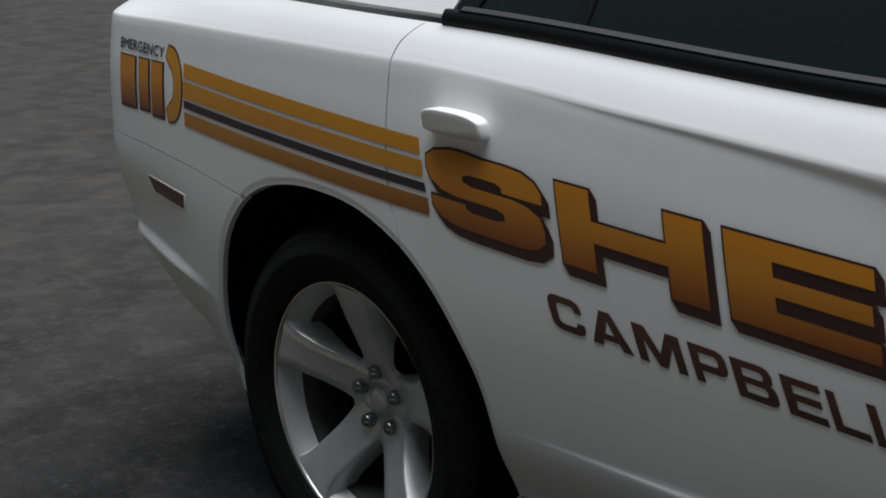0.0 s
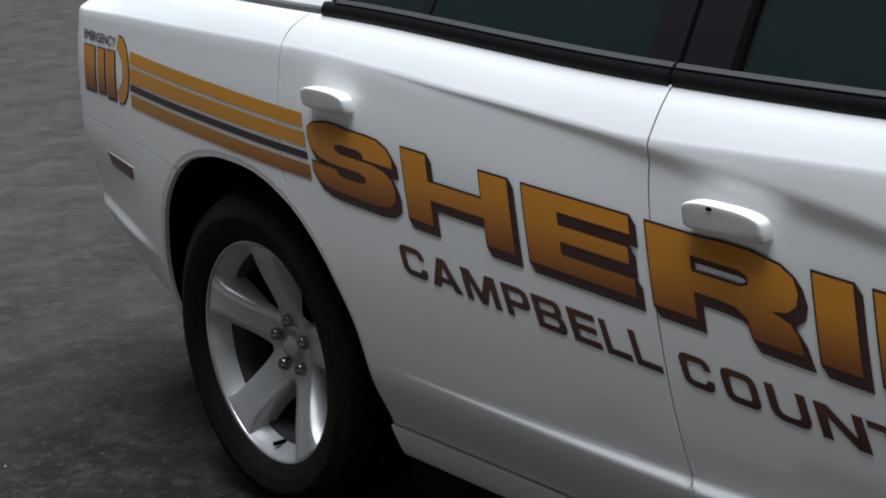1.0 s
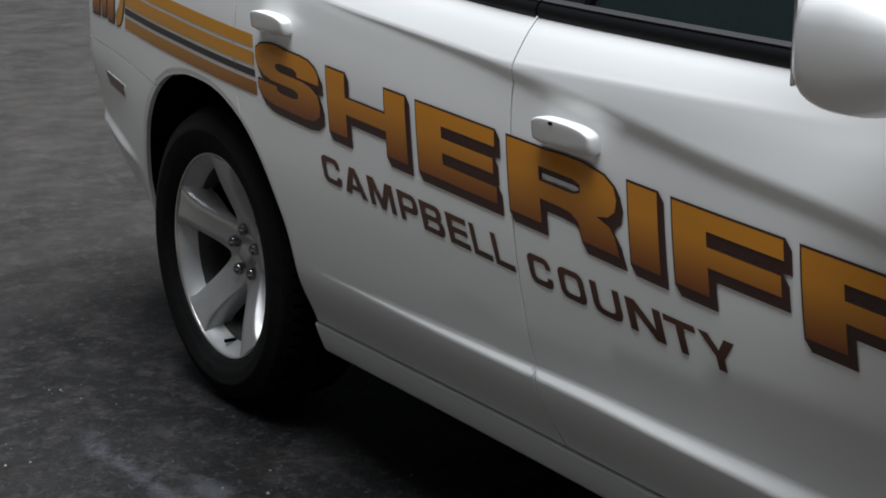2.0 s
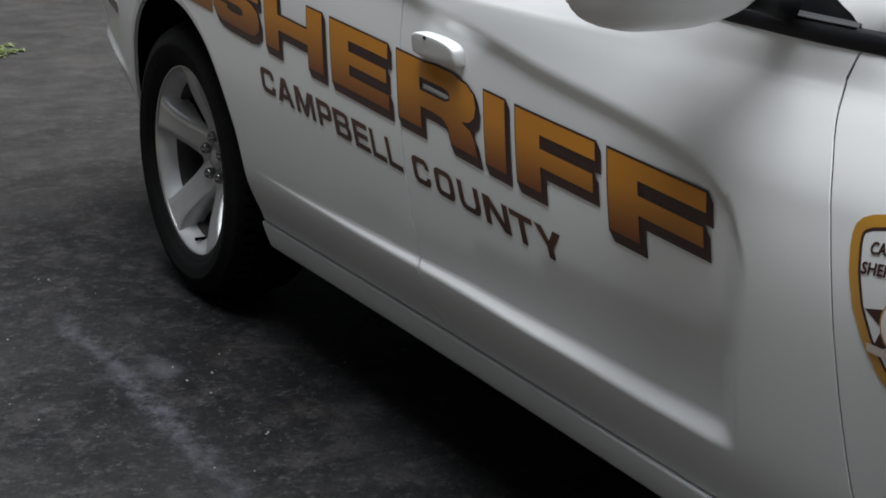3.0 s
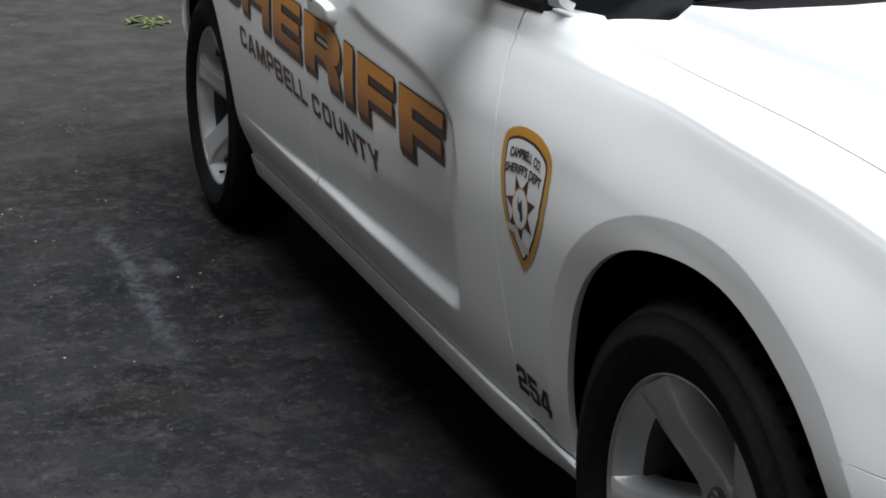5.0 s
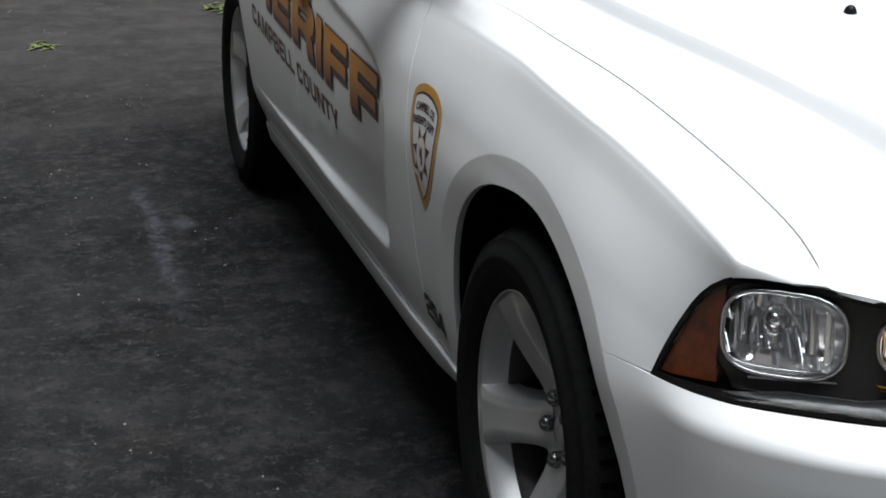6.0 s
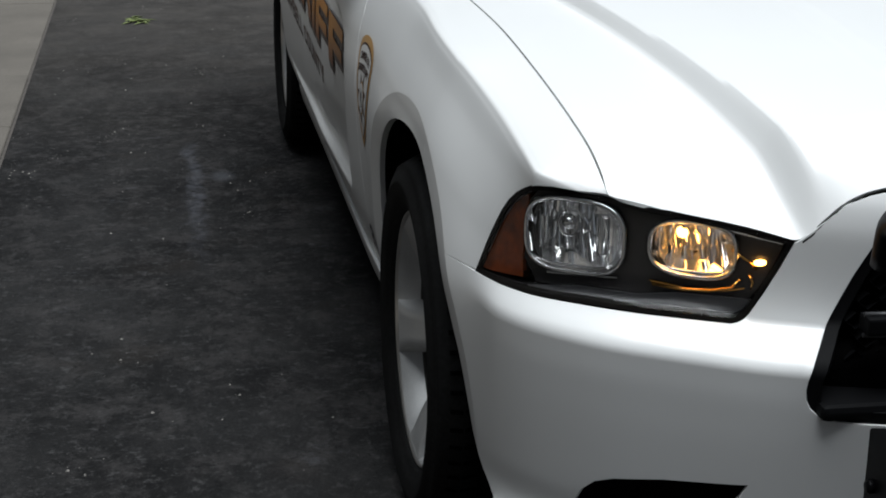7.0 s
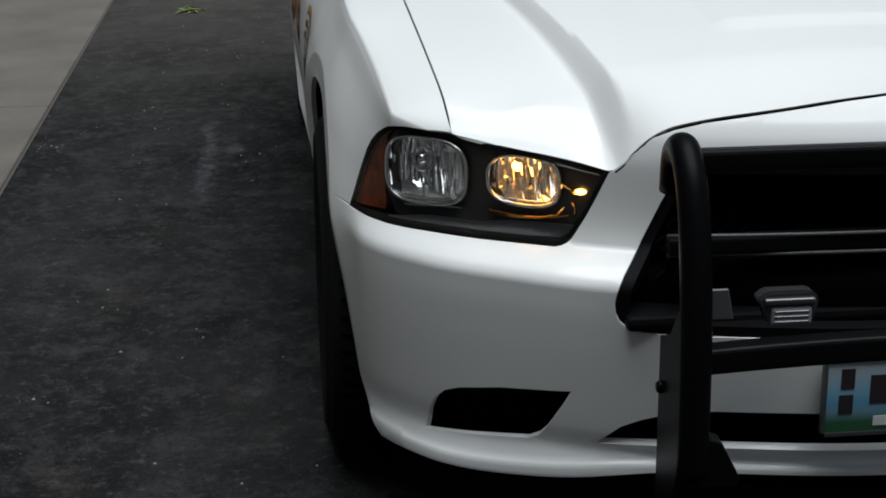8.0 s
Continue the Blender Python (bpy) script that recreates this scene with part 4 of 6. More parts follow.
def cabin(name, outline, mat, lift, label="", parent=None, flange=0.0):
    data = sheet(name, glass_side, outline, 0.05, lift=lift)
    far = part(name, mesh_of(name, data, mat, flange, mirror=True), None, car, label)
    near = part(name, mesh_of(name, data, mat, flange), None, parent or car, label)
    return near


w1 = cabin("rear_window", [(0.335, 0.0), (1.155, 0.0), (1.145, 0.93), (0.60, 0.93), (0.42, 0.75)], GLASS, -0.004, "dark tinted rear door window", rdoor)
w2 = cabin("front_window", [(1.325, 0.0), (2.16, 0.0), (1.95, 0.55), (1.70, 0.93), (1.325, 0.93)], GLASS, -0.004, "dark tinted front door window", fdoor)
cabin("window_bar", [(0.577, 0.0), (0.602, 0.0), (0.60, 0.95), (0.575, 0.95)], BLACK_TRIM, 0.002, "", rdoor, 0.008)
cabin("rear_window_frame", [(0.30, 0.0), (0.345, 0.0), (0.45, 0.74), (0.61, 0.92), (1.14, 0.92), (1.14, 1.0), (0.57, 1.0), (0.38, 0.80)], BLACK_TRIM, 0.001, "", rdoor, 0.01)
cabin("pillar_cover", [(1.150, 0.0), (1.212, 0.0), (1.212, 1.0), (1.142, 1.0)], BLACK_TRIM, 0.004, "gloss black pillar cover", rdoor, 0.012)
cabin("pillar_cover", [(1.224, 0.0), (1.318, 0.0), (1.318, 1.0), (1.224, 1.0)], BLACK_TRIM, 0.004, "gloss black pillar cover", fdoor, 0.012)
cabin("pillar_seal", [(1.318, 0.0), (1.331, 0.0), (1.331, 1.0), (1.318, 1.0)], GAP, 0.007, "", fdoor, 0.012)
cabin("front_window_frame", [(2.08, 0.0), (2.32, 0.0), (2.275, 0.28), (2.155, 0.61), (1.89, 0.87), (1.70, 1.0), (1.33, 1.0), (1.33, 0.92), (1.67, 0.92), (1.82, 0.76), (2.0, 0.42)], BLACK_TRIM, 0.001, "", fdoor, 0.01)
cabin("screen_pillar", [(2.325, 0.0), (2.42, 0.0), (2.42, 1.0), (1.70, 1.0), (1.90, 0.88), (2.16, 0.62), (2.28, 0.28)], WHITE, 0.003, "white windscreen pillar", None, 0.015)
cabin("rear_pillar", [(-0.70, 0.0), (0.295, 0.0), (0.375, 0.80), (0.565, 1.0), (-0.70, 1.0)], WHITE, 0.003, "white rear pillar", None, 0.015)


def roof_surf(x, y):
    x, y = np.asarray(x, float), np.asarray(y, float)
    t = (np.abs(y) / rail_y(x)).clip(0, 1)
    return np.stack([x, y, rail_z(x) + 0.055 * (1 - t ** 2)], -1)


def span(x0, x1, n=24, k=1.0):
    xs = np.linspace(x0, x1, n)
    return [(x, -k * float(rail_y(np.array(x)))) for x in xs] + [(x, k * float(rail_y(np.array(x)))) for x in xs[::-1]]


data = sheet("roof", roof_surf, span(0.02, 1.56), 0.06)
part("roof", mesh_of("roof", data, WHITE, 0.02), None, car, "white roof panel")
data = sheet("windscreen", roof_surf, span(1.565, 2.41, k=0.965), 0.06)
part("windscreen", mesh_of("windscreen", data, GLASS, 0.004), None, car, "dark windscreen")
data = sheet("rear_screen", roof_surf, span(-0.62, 0.015, k=0.95), 0.06)
part("rear_screen", mesh_of("rear_screen", data, GLASS, 0.004), None, car, "dark rear screen")


def deck_surf(x, y):
    x, y = np.asarray(x, float), np.asarray(y, float)
    t = (np.abs(y) / 0.8).clip(0, 1)
    return np.stack([x, y, top_z(x) + 0.03 * (1 - t ** 2)], -1)


data = sheet("boot_lid", deck_surf, [(-1.04, -0.61), (-0.8, -0.69), (-0.62, -0.75), (-0.62, 0.75), (-0.8, 0.69), (-1.04, 0.61)], 0.06)
part("boot_lid", mesh_of("boot_lid", data, WHITE, 0.02), None, car, "white boot lid")


def tail_surf(y, z):
    y, z = np.asarray(y, float), np.asarray(z, float)
    return np.stack([-1.10 + 0.10 * (np.abs(y) / 0.76).clip(0, 1) ** 2 + 0.02 * np.abs(z - 0.7), y, z], -1)


data = sheet("rear_bumper_face", tail_surf, [(-0.76, 0.56), (-0.60, 0.50), (0.60, 0.50), (0.76, 0.56), (0.76, 0.78), (-0.76, 0.78)], 0.05)
part("rear_bumper_face", mesh_of("rear_bumper_face", data, WHITE, 0.02, flip=True), None, car, "white rear bumper")
data = sheet("tail_panel", tail_surf, [(-0.75, 0.79), (0.75, 0.79), (0.64, 1.10), (-0.64, 1.10)], 0.05)
part("tail_panel", mesh_of("tail_panel", data, WHITE, 0.02, flip=True), None, car, "white tail panel")
data = sheet("tail_lamp", tail_surf, [(-0.70, 0.86), (0.70, 0.86), (0.66, 1.0), (-0.66, 1.0)], 0.05, lift=0.0)
tl = mesh_of("tail_lamp", data, RED, 0.008, flip=True)
tl.transform(Matrix.Translation((-0.012, 0, 0)))
part("tail_lamp", tl, None, car, "dark red tail lamp strip")

# cabin floor and seats, dim behind the tinted glass
SEAT = material("grey_green_seat_cloth", (0.10, 0.13, 0.12), 0.9, grain=0.2, grain_size=300)
part("cabin_floor", box(-0.5, 2.35, -0.82, 0.82, 0.42, 0.50, 0.02), DARK, car)
part("dashboard", box(2.0, 2.42, -0.78, 0.78, 0.80, 0.97, 0.06, 3), BLACK_TRIM, car, "black dashboard")
for x0, y0, y1 in ((1.35, -0.62, -0.14), (1.35, 0.14, 0.62), (0.30, -0.66, 0.66)):
    bm = box(x0 - 0.12, x0 + 0.06, y0, y1, 0.55, 1.12, 0.06, 3)
    for v in bm.verts:
        v.co.x -= 0.28 * (v.co.z - 0.55)
    part("seat_back", bm, SEAT, car, "grey cloth seat back")
for x0, y0 in ((1.12, -0.38), (1.12, 0.38), (0.05, -0.42), (0.05, 0.42)):
    part("head_rest", box(x0 - 0.07, x0 + 0.04, y0 - 0.14, y0 + 0.14, 1.13, 1.30, 0.05, 3), SEAT, car, "grey cloth head rest")

# cowl and wipers
data = sheet("cowl", lambda x, y: np.stack([x, y, hood(x, y) - 0.012], -1), [(2.34, -0.79), (2.47, -0.77), (2.50, -0.745), (2.56, -0.68), (2.63, -0.58), (2.655, -0.40), (2.66, 0.40), (2.63, 0.58), (2.56, 0.68), (2.50, 0.745), (2.47, 0.77), (2.34, 0.79)], 0.05)
part("cowl", mesh_of("cowl", data, BLACK_TRIM, 0.01), None, car, "black plastic scuttle panel")
for y0 in (-0.62, 0.1):
    path = [(2.50 + 0.02 * t, y0 + 0.60 * t, 1.045 + 0.05 * t * (1 - t) + 0.01) for t in np.linspace(0, 1, 10)]
    part("wiper", tube(path, 0.009, 8), BLACK_TRIM, car, "black wiper arm")

# the washer nozzle on the bonnet
bm = grid_mesh([[(2.885 + 0.013 * k * math.cos(a) * (1.25 if math.cos(a) < 0 else 0.9), -0.248 + 0.0115 * k * math.sin(a), float(hood(np.array(2.885), np.array(-0.248))) - 0.001 + h) for a in np.linspace(0, 2 * math.pi, 17)]
                for k, h in ((1.0, 0.0), (0.97, 0.003), (0.80, 0.009), (0.52, 0.0135), (0.22, 0.0155), (0.01, 0.016))])
part("washer_nozzle", fix(bm), BLACK_TRIM, car, "small black washer nozzle on the bonnet")

data = sheet("wing_corner", hood_surf, [(2.33, -0.838), (2.40, -0.822), (2.474, -0.802), (2.478, -0.766), (2.44, -0.757), (2.36, -0.79)], 0.02, lift=-0.001)
part("wing_corner", mesh_of("wing_corner", data, WHITE, 0.006), None, car)
part("wing_corner", mesh_of("wing_corner", data, WHITE, 0.006, mirror=True), None, car)

# ---- mirrors and handles ----
def blob(centre, half, power=3.0, nu=28, nv=18, shape=None):
    """A rounded block."""
    bm = bmesh.new()
    sgn = lambda v, p: math.copysign(abs(v) ** (2 / p), v)
    rows = []
    for j in range(nv + 1):
        a = -math.pi / 2 + math.pi * j / nv
        row = []
        for i in range(nu):
            b = 2 * math.pi * i / nu
            p = Vector((sgn(math.cos(a), power) * sgn(math.cos(b), power), sgn(math.cos(a), power) * sgn(math.sin(b), power), sgn(math.sin(a), power)))
            if shape:
                p = shape(p)
            row.append(bm.verts.new((centre[0] + p.x * half[0], centre[1] + p.y * half[1], centre[2] + p.z * half[2])))
        rows.append(row)
    for r, q in zip(rows, rows[1:]):
        for i in range(nu):
            bm.faces.new((r[i], r[(i + 1) % nu], q[(i + 1) % nu], q[i])).smooth = True
    bmesh.ops.remove_doubles(bm, verts=bm.verts, dist=1e-5)
    return fix(bm)


def mirror_shape(p):
    p = p.copy()
    if p.x > 0:
        p.z *= 1 - 0.35 * p.x
    p.x += 0.18 * p.y
    p.z += 0.06 * p.x
    return p


for s, owner in ((-1, fdoor), (1, car)):
    m = part("door_mirror", blob((2.118, s * 1.02, 1.108), (0.098, 0.115, 0.082), 3.2, shape=mirror_shape if s < 0 else None), WHITE, owner, "white door mirror housing")
    part("mirror_glass", box(2.014, 2.020, s * 1.02 - 0.085, s * 1.02 + 0.085, 1.055, 1.16, 0.002, 1), CHROME, m, "mirror glass")
    part("mirror_foot", tube([(2.165, s * 0.965, 1.085), (2.185, s * 0.91, 1.075), (2.195, s * 0.865, 1.065)], [0.020, 0.022, 0.030], 12), BLACK_TRIM, m, "black mirror foot")


def handle(x0, x1, zc, half, owner, keyhole):
    """A broad pull handle standing a little off the door."""
    xm, hx = (x0 + x1) / 2, (x1 - x0) / 2
    sk = float(side(np.array([xm]), level_at(np.array([xm]), np.array([zc])))[0, 1])
    slope = float(side(np.array([x1]), level_at(np.array([x1]), np.array([zc])))[0, 1] - side(np.array([x0]), level_at(np.array([x0]), np.array([zc])))[0, 1]) / (x1 - x0)

    def shape(p):
        p = p.copy()
        if p.y < -0.68:
            p.y = -0.68 + 0.30 * (p.y + 0.68)
        p.z *= 1.0 - 0.10 * p.x ** 2
        p.z += 0.16 * (1 - p.x ** 2) - 0.16 * p.x * (1 if p.x < 0 else 0.6)
        p.y += -0.16 * p.z + 1.1 * max(0.0, -p.z - 0.42) + 0.25 * p.x ** 2 + slope * p.x * hx / 0.021
        return p

    h = part("door_handle", blob((xm, sk - 0.021, zc), (hx, 0.019, half), 4.5, 40, 26, shape), WHITE, owner, "white pull handle")
    if keyhole:
        part("lock", blob((xm - 0.012, sk - 0.0365, zc + half * 0.92), (0.006, 0.0035, 0.003), 3.0, 16, 10), GAP, h, "dark key lock")
    return h


handle(0.334, 0.474, 0.952, 0.0225, rdoor, False)
handle(1.310, 1.458, 0.874, 0.0245, fdoor, True)



# ---- lettering and stripes on the right-hand side ----
def gradient(name, top_color, bottom_color, split=0.45, soft=0.5):
    """Printed vinyl that fades from one colour to another over its height."""
    m = material(name, top_color, 0.42, coat=0.1, spec=0.3)
    nt = m.node_tree
    at = nt.nodes.new("ShaderNodeTexCoord")
    sep = nt.nodes.new("ShaderNodeSeparateXYZ")
    ramp = nt.nodes.new("ShaderNodeValToRGB")
    ramp.color_ramp.elements[0].position, ramp.color_ramp.elements[0].color = max(0.0, split - soft / 2), (*bottom_color, 1)
    ramp.color_ramp.elements[1].position, ramp.color_ramp.elements[1].color = min(1.0, split + soft / 2), (*top_color, 1)
    nt.links.new(at.outputs["Generated"], sep.inputs["Vector"])
    nt.links.new(sep.outputs["Z"], ramp.inputs["Fac"])
    nt.links.new(ramp.outputs["Color"], nt.nodes["Principled BSDF"].inputs["Base Color"])
    return m


GOLD_FADE = gradient("gold_fading_to_brown_vinyl", (0.56, 0.225, 0.018), (0.17, 0.045, 0.010), 0.30, 0.65)
OCHRE_FADE = gradient("ochre_stripe_vinyl", (0.44, 0.20, 0.022), (0.24, 0.085, 0.018), 0.4, 0.7)
PAPER = material("white_badge_vinyl", (0.74, 0.74, 0.73), 0.35, coat=0.4)
BADGE_GOLD = material("badge_gold_vinyl", (0.50, 0.25, 0.030), 0.36, coat=0.4, stain=0.05)


def decal(name, outline, mat, lift, holes=(), step=0.03, label="", parent=None):
    """A thin film on the car's side; outlines are places along the car and heights."""
    lay = lambda x, z: side(x, level_at(x, z))
    data = sheet(name, lay, np.asarray(outline, float), step, [np.asarray(h, float) for h in holes], lift=lift)
    return part(name, mesh_of(name, data, mat), None, parent or car, label)


def grown(poly, d):
    """A closed outline pushed outwards by d."""
    p = np.asarray(poly, float)
    area = 0.5 * np.sum(p[:, 0] * np.roll(p[:, 1], -1) - np.roll(p[:, 0], -1) * p[:, 1])
    if area < 0:
        d = -d
    a, b = p - np.roll(p, 1, 0), np.roll(p, -1, 0) - p
    a, b = a / np.linalg.norm(a, axis=1, keepdims=True), b / np.linalg.norm(b, axis=1, keepdims=True)
    na, nb = np.stack([a[:, 1], -a[:, 0]], -1), np.stack([b[:, 1], -b[:, 0]], -1)
    m = na + nb
    m /= np.maximum((m * m).sum(1, keepdims=True) / 2, 0.35)
    return p + d * m


S = [(1.0, 0.64), (1.0, 0.78), (0.95, 0.90), (0.85, 0.98), (0.72, 1.0), (0.22, 1.0), (0.09, 0.96), (0.01, 0.86), (0.0, 0.70), (0.03, 0.55), (0.12, 0.45), (0.25, 0.41),
     (0.60, 0.41), (0.67, 0.37), (0.67, 0.29), (0.60, 0.25), (0.38, 0.25), (0.33, 0.29), (0.33, 0.34), (0.02, 0.34), (0.02, 0.20), (0.08, 0.08), (0.18, 0.02), (0.30, 0.0), (0.78, 0.0), (0.91, 0.04), (0.99, 0.15), (1.0, 0.32),
     (0.97, 0.47), (0.88, 0.56), (0.76, 0.60), (0.40, 0.60), (0.33, 0.64), (0.33, 0.71), (0.40, 0.75), (0.62, 0.75), (0.67, 0.71), (0.67, 0.64)]
H = [(0, 1), (0.245, 1), (0.245, 0.63), (0.755, 0.63), (0.755, 1), (1, 1), (1, 0), (0.755, 0), (0.755, 0.37), (0.245, 0.37), (0.245, 0), (0, 0)]
E = [(0, 1), (1, 1), (1, 0.78), (0.33, 0.78), (0.33, 0.61), (0.97, 0.61), (0.97, 0.40), (0.33, 0.40), (0.33, 0.23), (1, 0.23), (1, 0), (0, 0)]
R = [(0, 1), (0.76, 1), (0.90, 0.96), (0.98, 0.86), (1, 0.70), (0.98, 0.55), (0.92, 0.45), (0.82, 0.40), (0.93, 0.33), (0.97, 0.22), (1.0, 0), (0.68, 0), (0.65, 0.22), (0.58, 0.31), (0.46, 0.33), (0.30, 0.33), (0.30, 0), (0, 0)]
R_HOLE = [(0.30, 0.76), (0.62, 0.76), (0.68, 0.72), (0.68, 0.62), (0.62, 0.57), (0.30, 0.57)]
BAR = [(0, 1), (1, 1), (1, 0), (0, 0)]
F = [(0, 1), (1, 1), (1, 0.77), (0.32, 0.77), (0.32, 0.59), (0.97, 0.59), (0.97, 0.35), (0.32, 0.35), (0.32, 0), (0, 0)]
SLANT, FALL = 0.19, -0.0688
word_top = lambda x: 0.911 + FALL * (x - 0.33)
SIZE = 0.1213


def big_letter(shape, hole, x0, x1, size, label):
    """One block letter: a dark outline with a drop shadow, and the face that fades from gold to brown."""
    def put(poly, dx=0.0, dz=0.0):
        p = np.asarray(poly, float)
        x = x0 + p[:, 0] * (x1 - x0) + SLANT * (1 - p[:, 1]) * size
        return np.stack([x + dx, word_top(x0 + p[:, 0] * (x1 - x0)) - (1 - p[:, 1]) * size + dz], -1)

    face, holes = put(shape), [put(h) for h in hole]
    letter = decal("letter", face, GOLD_FADE, 0.0036, holes, 0.009, label)
    edge = grown(face, 0.0036)
    decal("letter_outline", edge, BROWN, 0.0029, [grown(h, -0.004) for h in holes], 0.009, "", letter)
    for k in range(7):
        t = (k + 1) / 7
        decal("letter_shadow", edge + np.array([0.013 * t, -0.0145 * t]), BROWN, 0.0025 - 0.0001 * k, [grown(h, -0.002) + np.array([0.006 * t, -0.008 * t]) for h in holes], 0.009, "", letter)
    return letter


WORD = ((S, (), 0.317, 0.590, "S"), (H, (), 0.6236, 0.908, "H"), (E, (), 0.9446, 1.1834, "E"), (R, (R_HOLE,), 1.2196, 1.501, "R"), (BAR, (), 1.5296, 1.597, "I"), (F, (), 1.6306, 1.8514, "F"), (F, (), 1.8836, 2.1145, "F"))
for shape, hole, a, b, char in WORD:
    big_letter(shape, hole, a, b, SIZE, "gold block letter " + char + " with dark brown shadow")

# the stripes from the tail to the word
zl, zr = (0.969, 0.940, 0.933, 0.898, 0.893, 0.877, 0.869, 0.840), (0.919, 0.892, 0.883, 0.855, 0.846, 0.831, 0.822, 0.793)
for k, mat, label in ((0, GOLD, "gold stripe"), (2, GOLD, "gold stripe"), (4, CHARCOAL, "dark charcoal stripe"), (6, OCHRE_FADE, "ochre stripe")):
    xl, xr = -0.538, 0.300 + 0.004 * k
    decal("stripe", [(xl, zl[k]), (xr, zr[k]), (xr + 0.003, zr[k + 1]), (xl, zl[k + 1])], mat, 0.0014, (), 0.011, label)


def word(name, text, x0, x1, z_base, height, mat, bold=0.02, slant=0.0, fall=0.0, lift=0.0014, label="", parent=None, fat=0.0, arc=0.0):
    """Lettering in the built-in font, fitted to a width and height and laid on the side."""
    cu = bpy.data.curves.new(name, "FONT")
    cu.body, cu.size, cu.offset, cu.resolution_u = text, 1.0, bold, 3
    ob = new("tmp", cu)
    bpy.context.view_layer.update()
    me = bpy.data.meshes.new_from_object(ob.evaluated_get(bpy.context.evaluated_depsgraph_get()))
    bpy.data.objects.remove(ob)
    bm = bmesh.new()
    moves = ((0, 0), (-fat, 0), (fat, 0), (0, 0.7 * fat), (0, -0.7 * fat)) if fat else ((0, 0),)
    for _ in moves:
        bm.from_mesh(me)
    bmesh.ops.triangulate(bm, faces=bm.faces[:])
    n = len(bm.verts) // len(moves)
    p = np.array([v.co[:2] for v in bm.verts])
    lo, hi = p.min(0), p.max(0)
    q = (p - lo) / (hi - lo)
    shift = np.repeat(np.array(moves, float), n, 0)
    extra = np.repeat(np.arange(len(moves)) * 0.00012, n)
    x = x0 + q[:, 0] * (x1 - x0) + slant * (1 - q[:, 1]) * height
    z = z_base + fall * (x - x0) + q[:, 1] * height - arc * (2 * q[:, 0] - 1) ** 2
    x, z = x + shift[:, 0], z + shift[:, 1]
    s = level_at(x, z)
    e = 1e-3
    pos = side(x, s)
    nor = np.cross(side(x + e, s) - pos, side(x, s + 0.01) - pos)
    nor /= np.linalg.norm(nor, axis=1, keepdims=True)
    nor *= np.sign(-nor[:, 1:2])
    pos = pos + (lift + extra)[:, None] * nor
    for v, c in zip(bm.verts, pos):
        v.co = c
    bm.normal_update()
    me2 = bpy.data.meshes.new(name)
    bm.to_mesh(me2)
    bm.free()
    me2.materials.append(mat)
    me2.normals_split_custom_set_from_vertices(nor.tolist())
    return part(name, me2, None, parent or car, label)


BROWN_FADE = gradient("brown_lettering_vinyl", (0.085, 0.030, 0.016), (0.045, 0.018, 0.012), 0.5, 0.8)
def ring_of(x0, x1, z0, z1, r, n=5):
    """A rounded box as an outline, anticlockwise from its lower right corner."""
    out = []
    for cx, cz, a0 in ((x1 - r, z0 + r, -90), (x1 - r, z1 - r, 0), (x0 + r, z1 - r, 90), (x0 + r, z0 + r, 180)):
        out += [(cx + r * math.cos(radians(a0 + 90 * k / n)), cz + r * math.sin(radians(a0 + 90 * k / n))) for k in range(n + 1)]
    return out


def open_ring(gap):
    """A squarish C: a rounded box with its right-hand side open between two heights."""
    o, q = ring_of(0, 1, 0, 1, 0.26), ring_of(0.24, 0.78, 0.21, 0.79, 0.12)
    outer = [(1.0, gap[1])] + [p for p in o if p[1] > gap[1] and p[0] > 0.5] + [p for p in o if p[0] <= 0.5] + [p for p in o if p[1] < gap[0] and p[0] > 0.5] + [(1.0, gap[0])]
    inner = [(0.78, gap[0])] + [p for p in q if p[1] < gap[0] and p[0] > 0.5][::-1] + [p for p in q if p[0] <= 0.5][::-1] + [p for p in q if p[1] > gap[1] and p[0] > 0.5][::-1] + [(0.78, gap[1])]
    return outer + inner


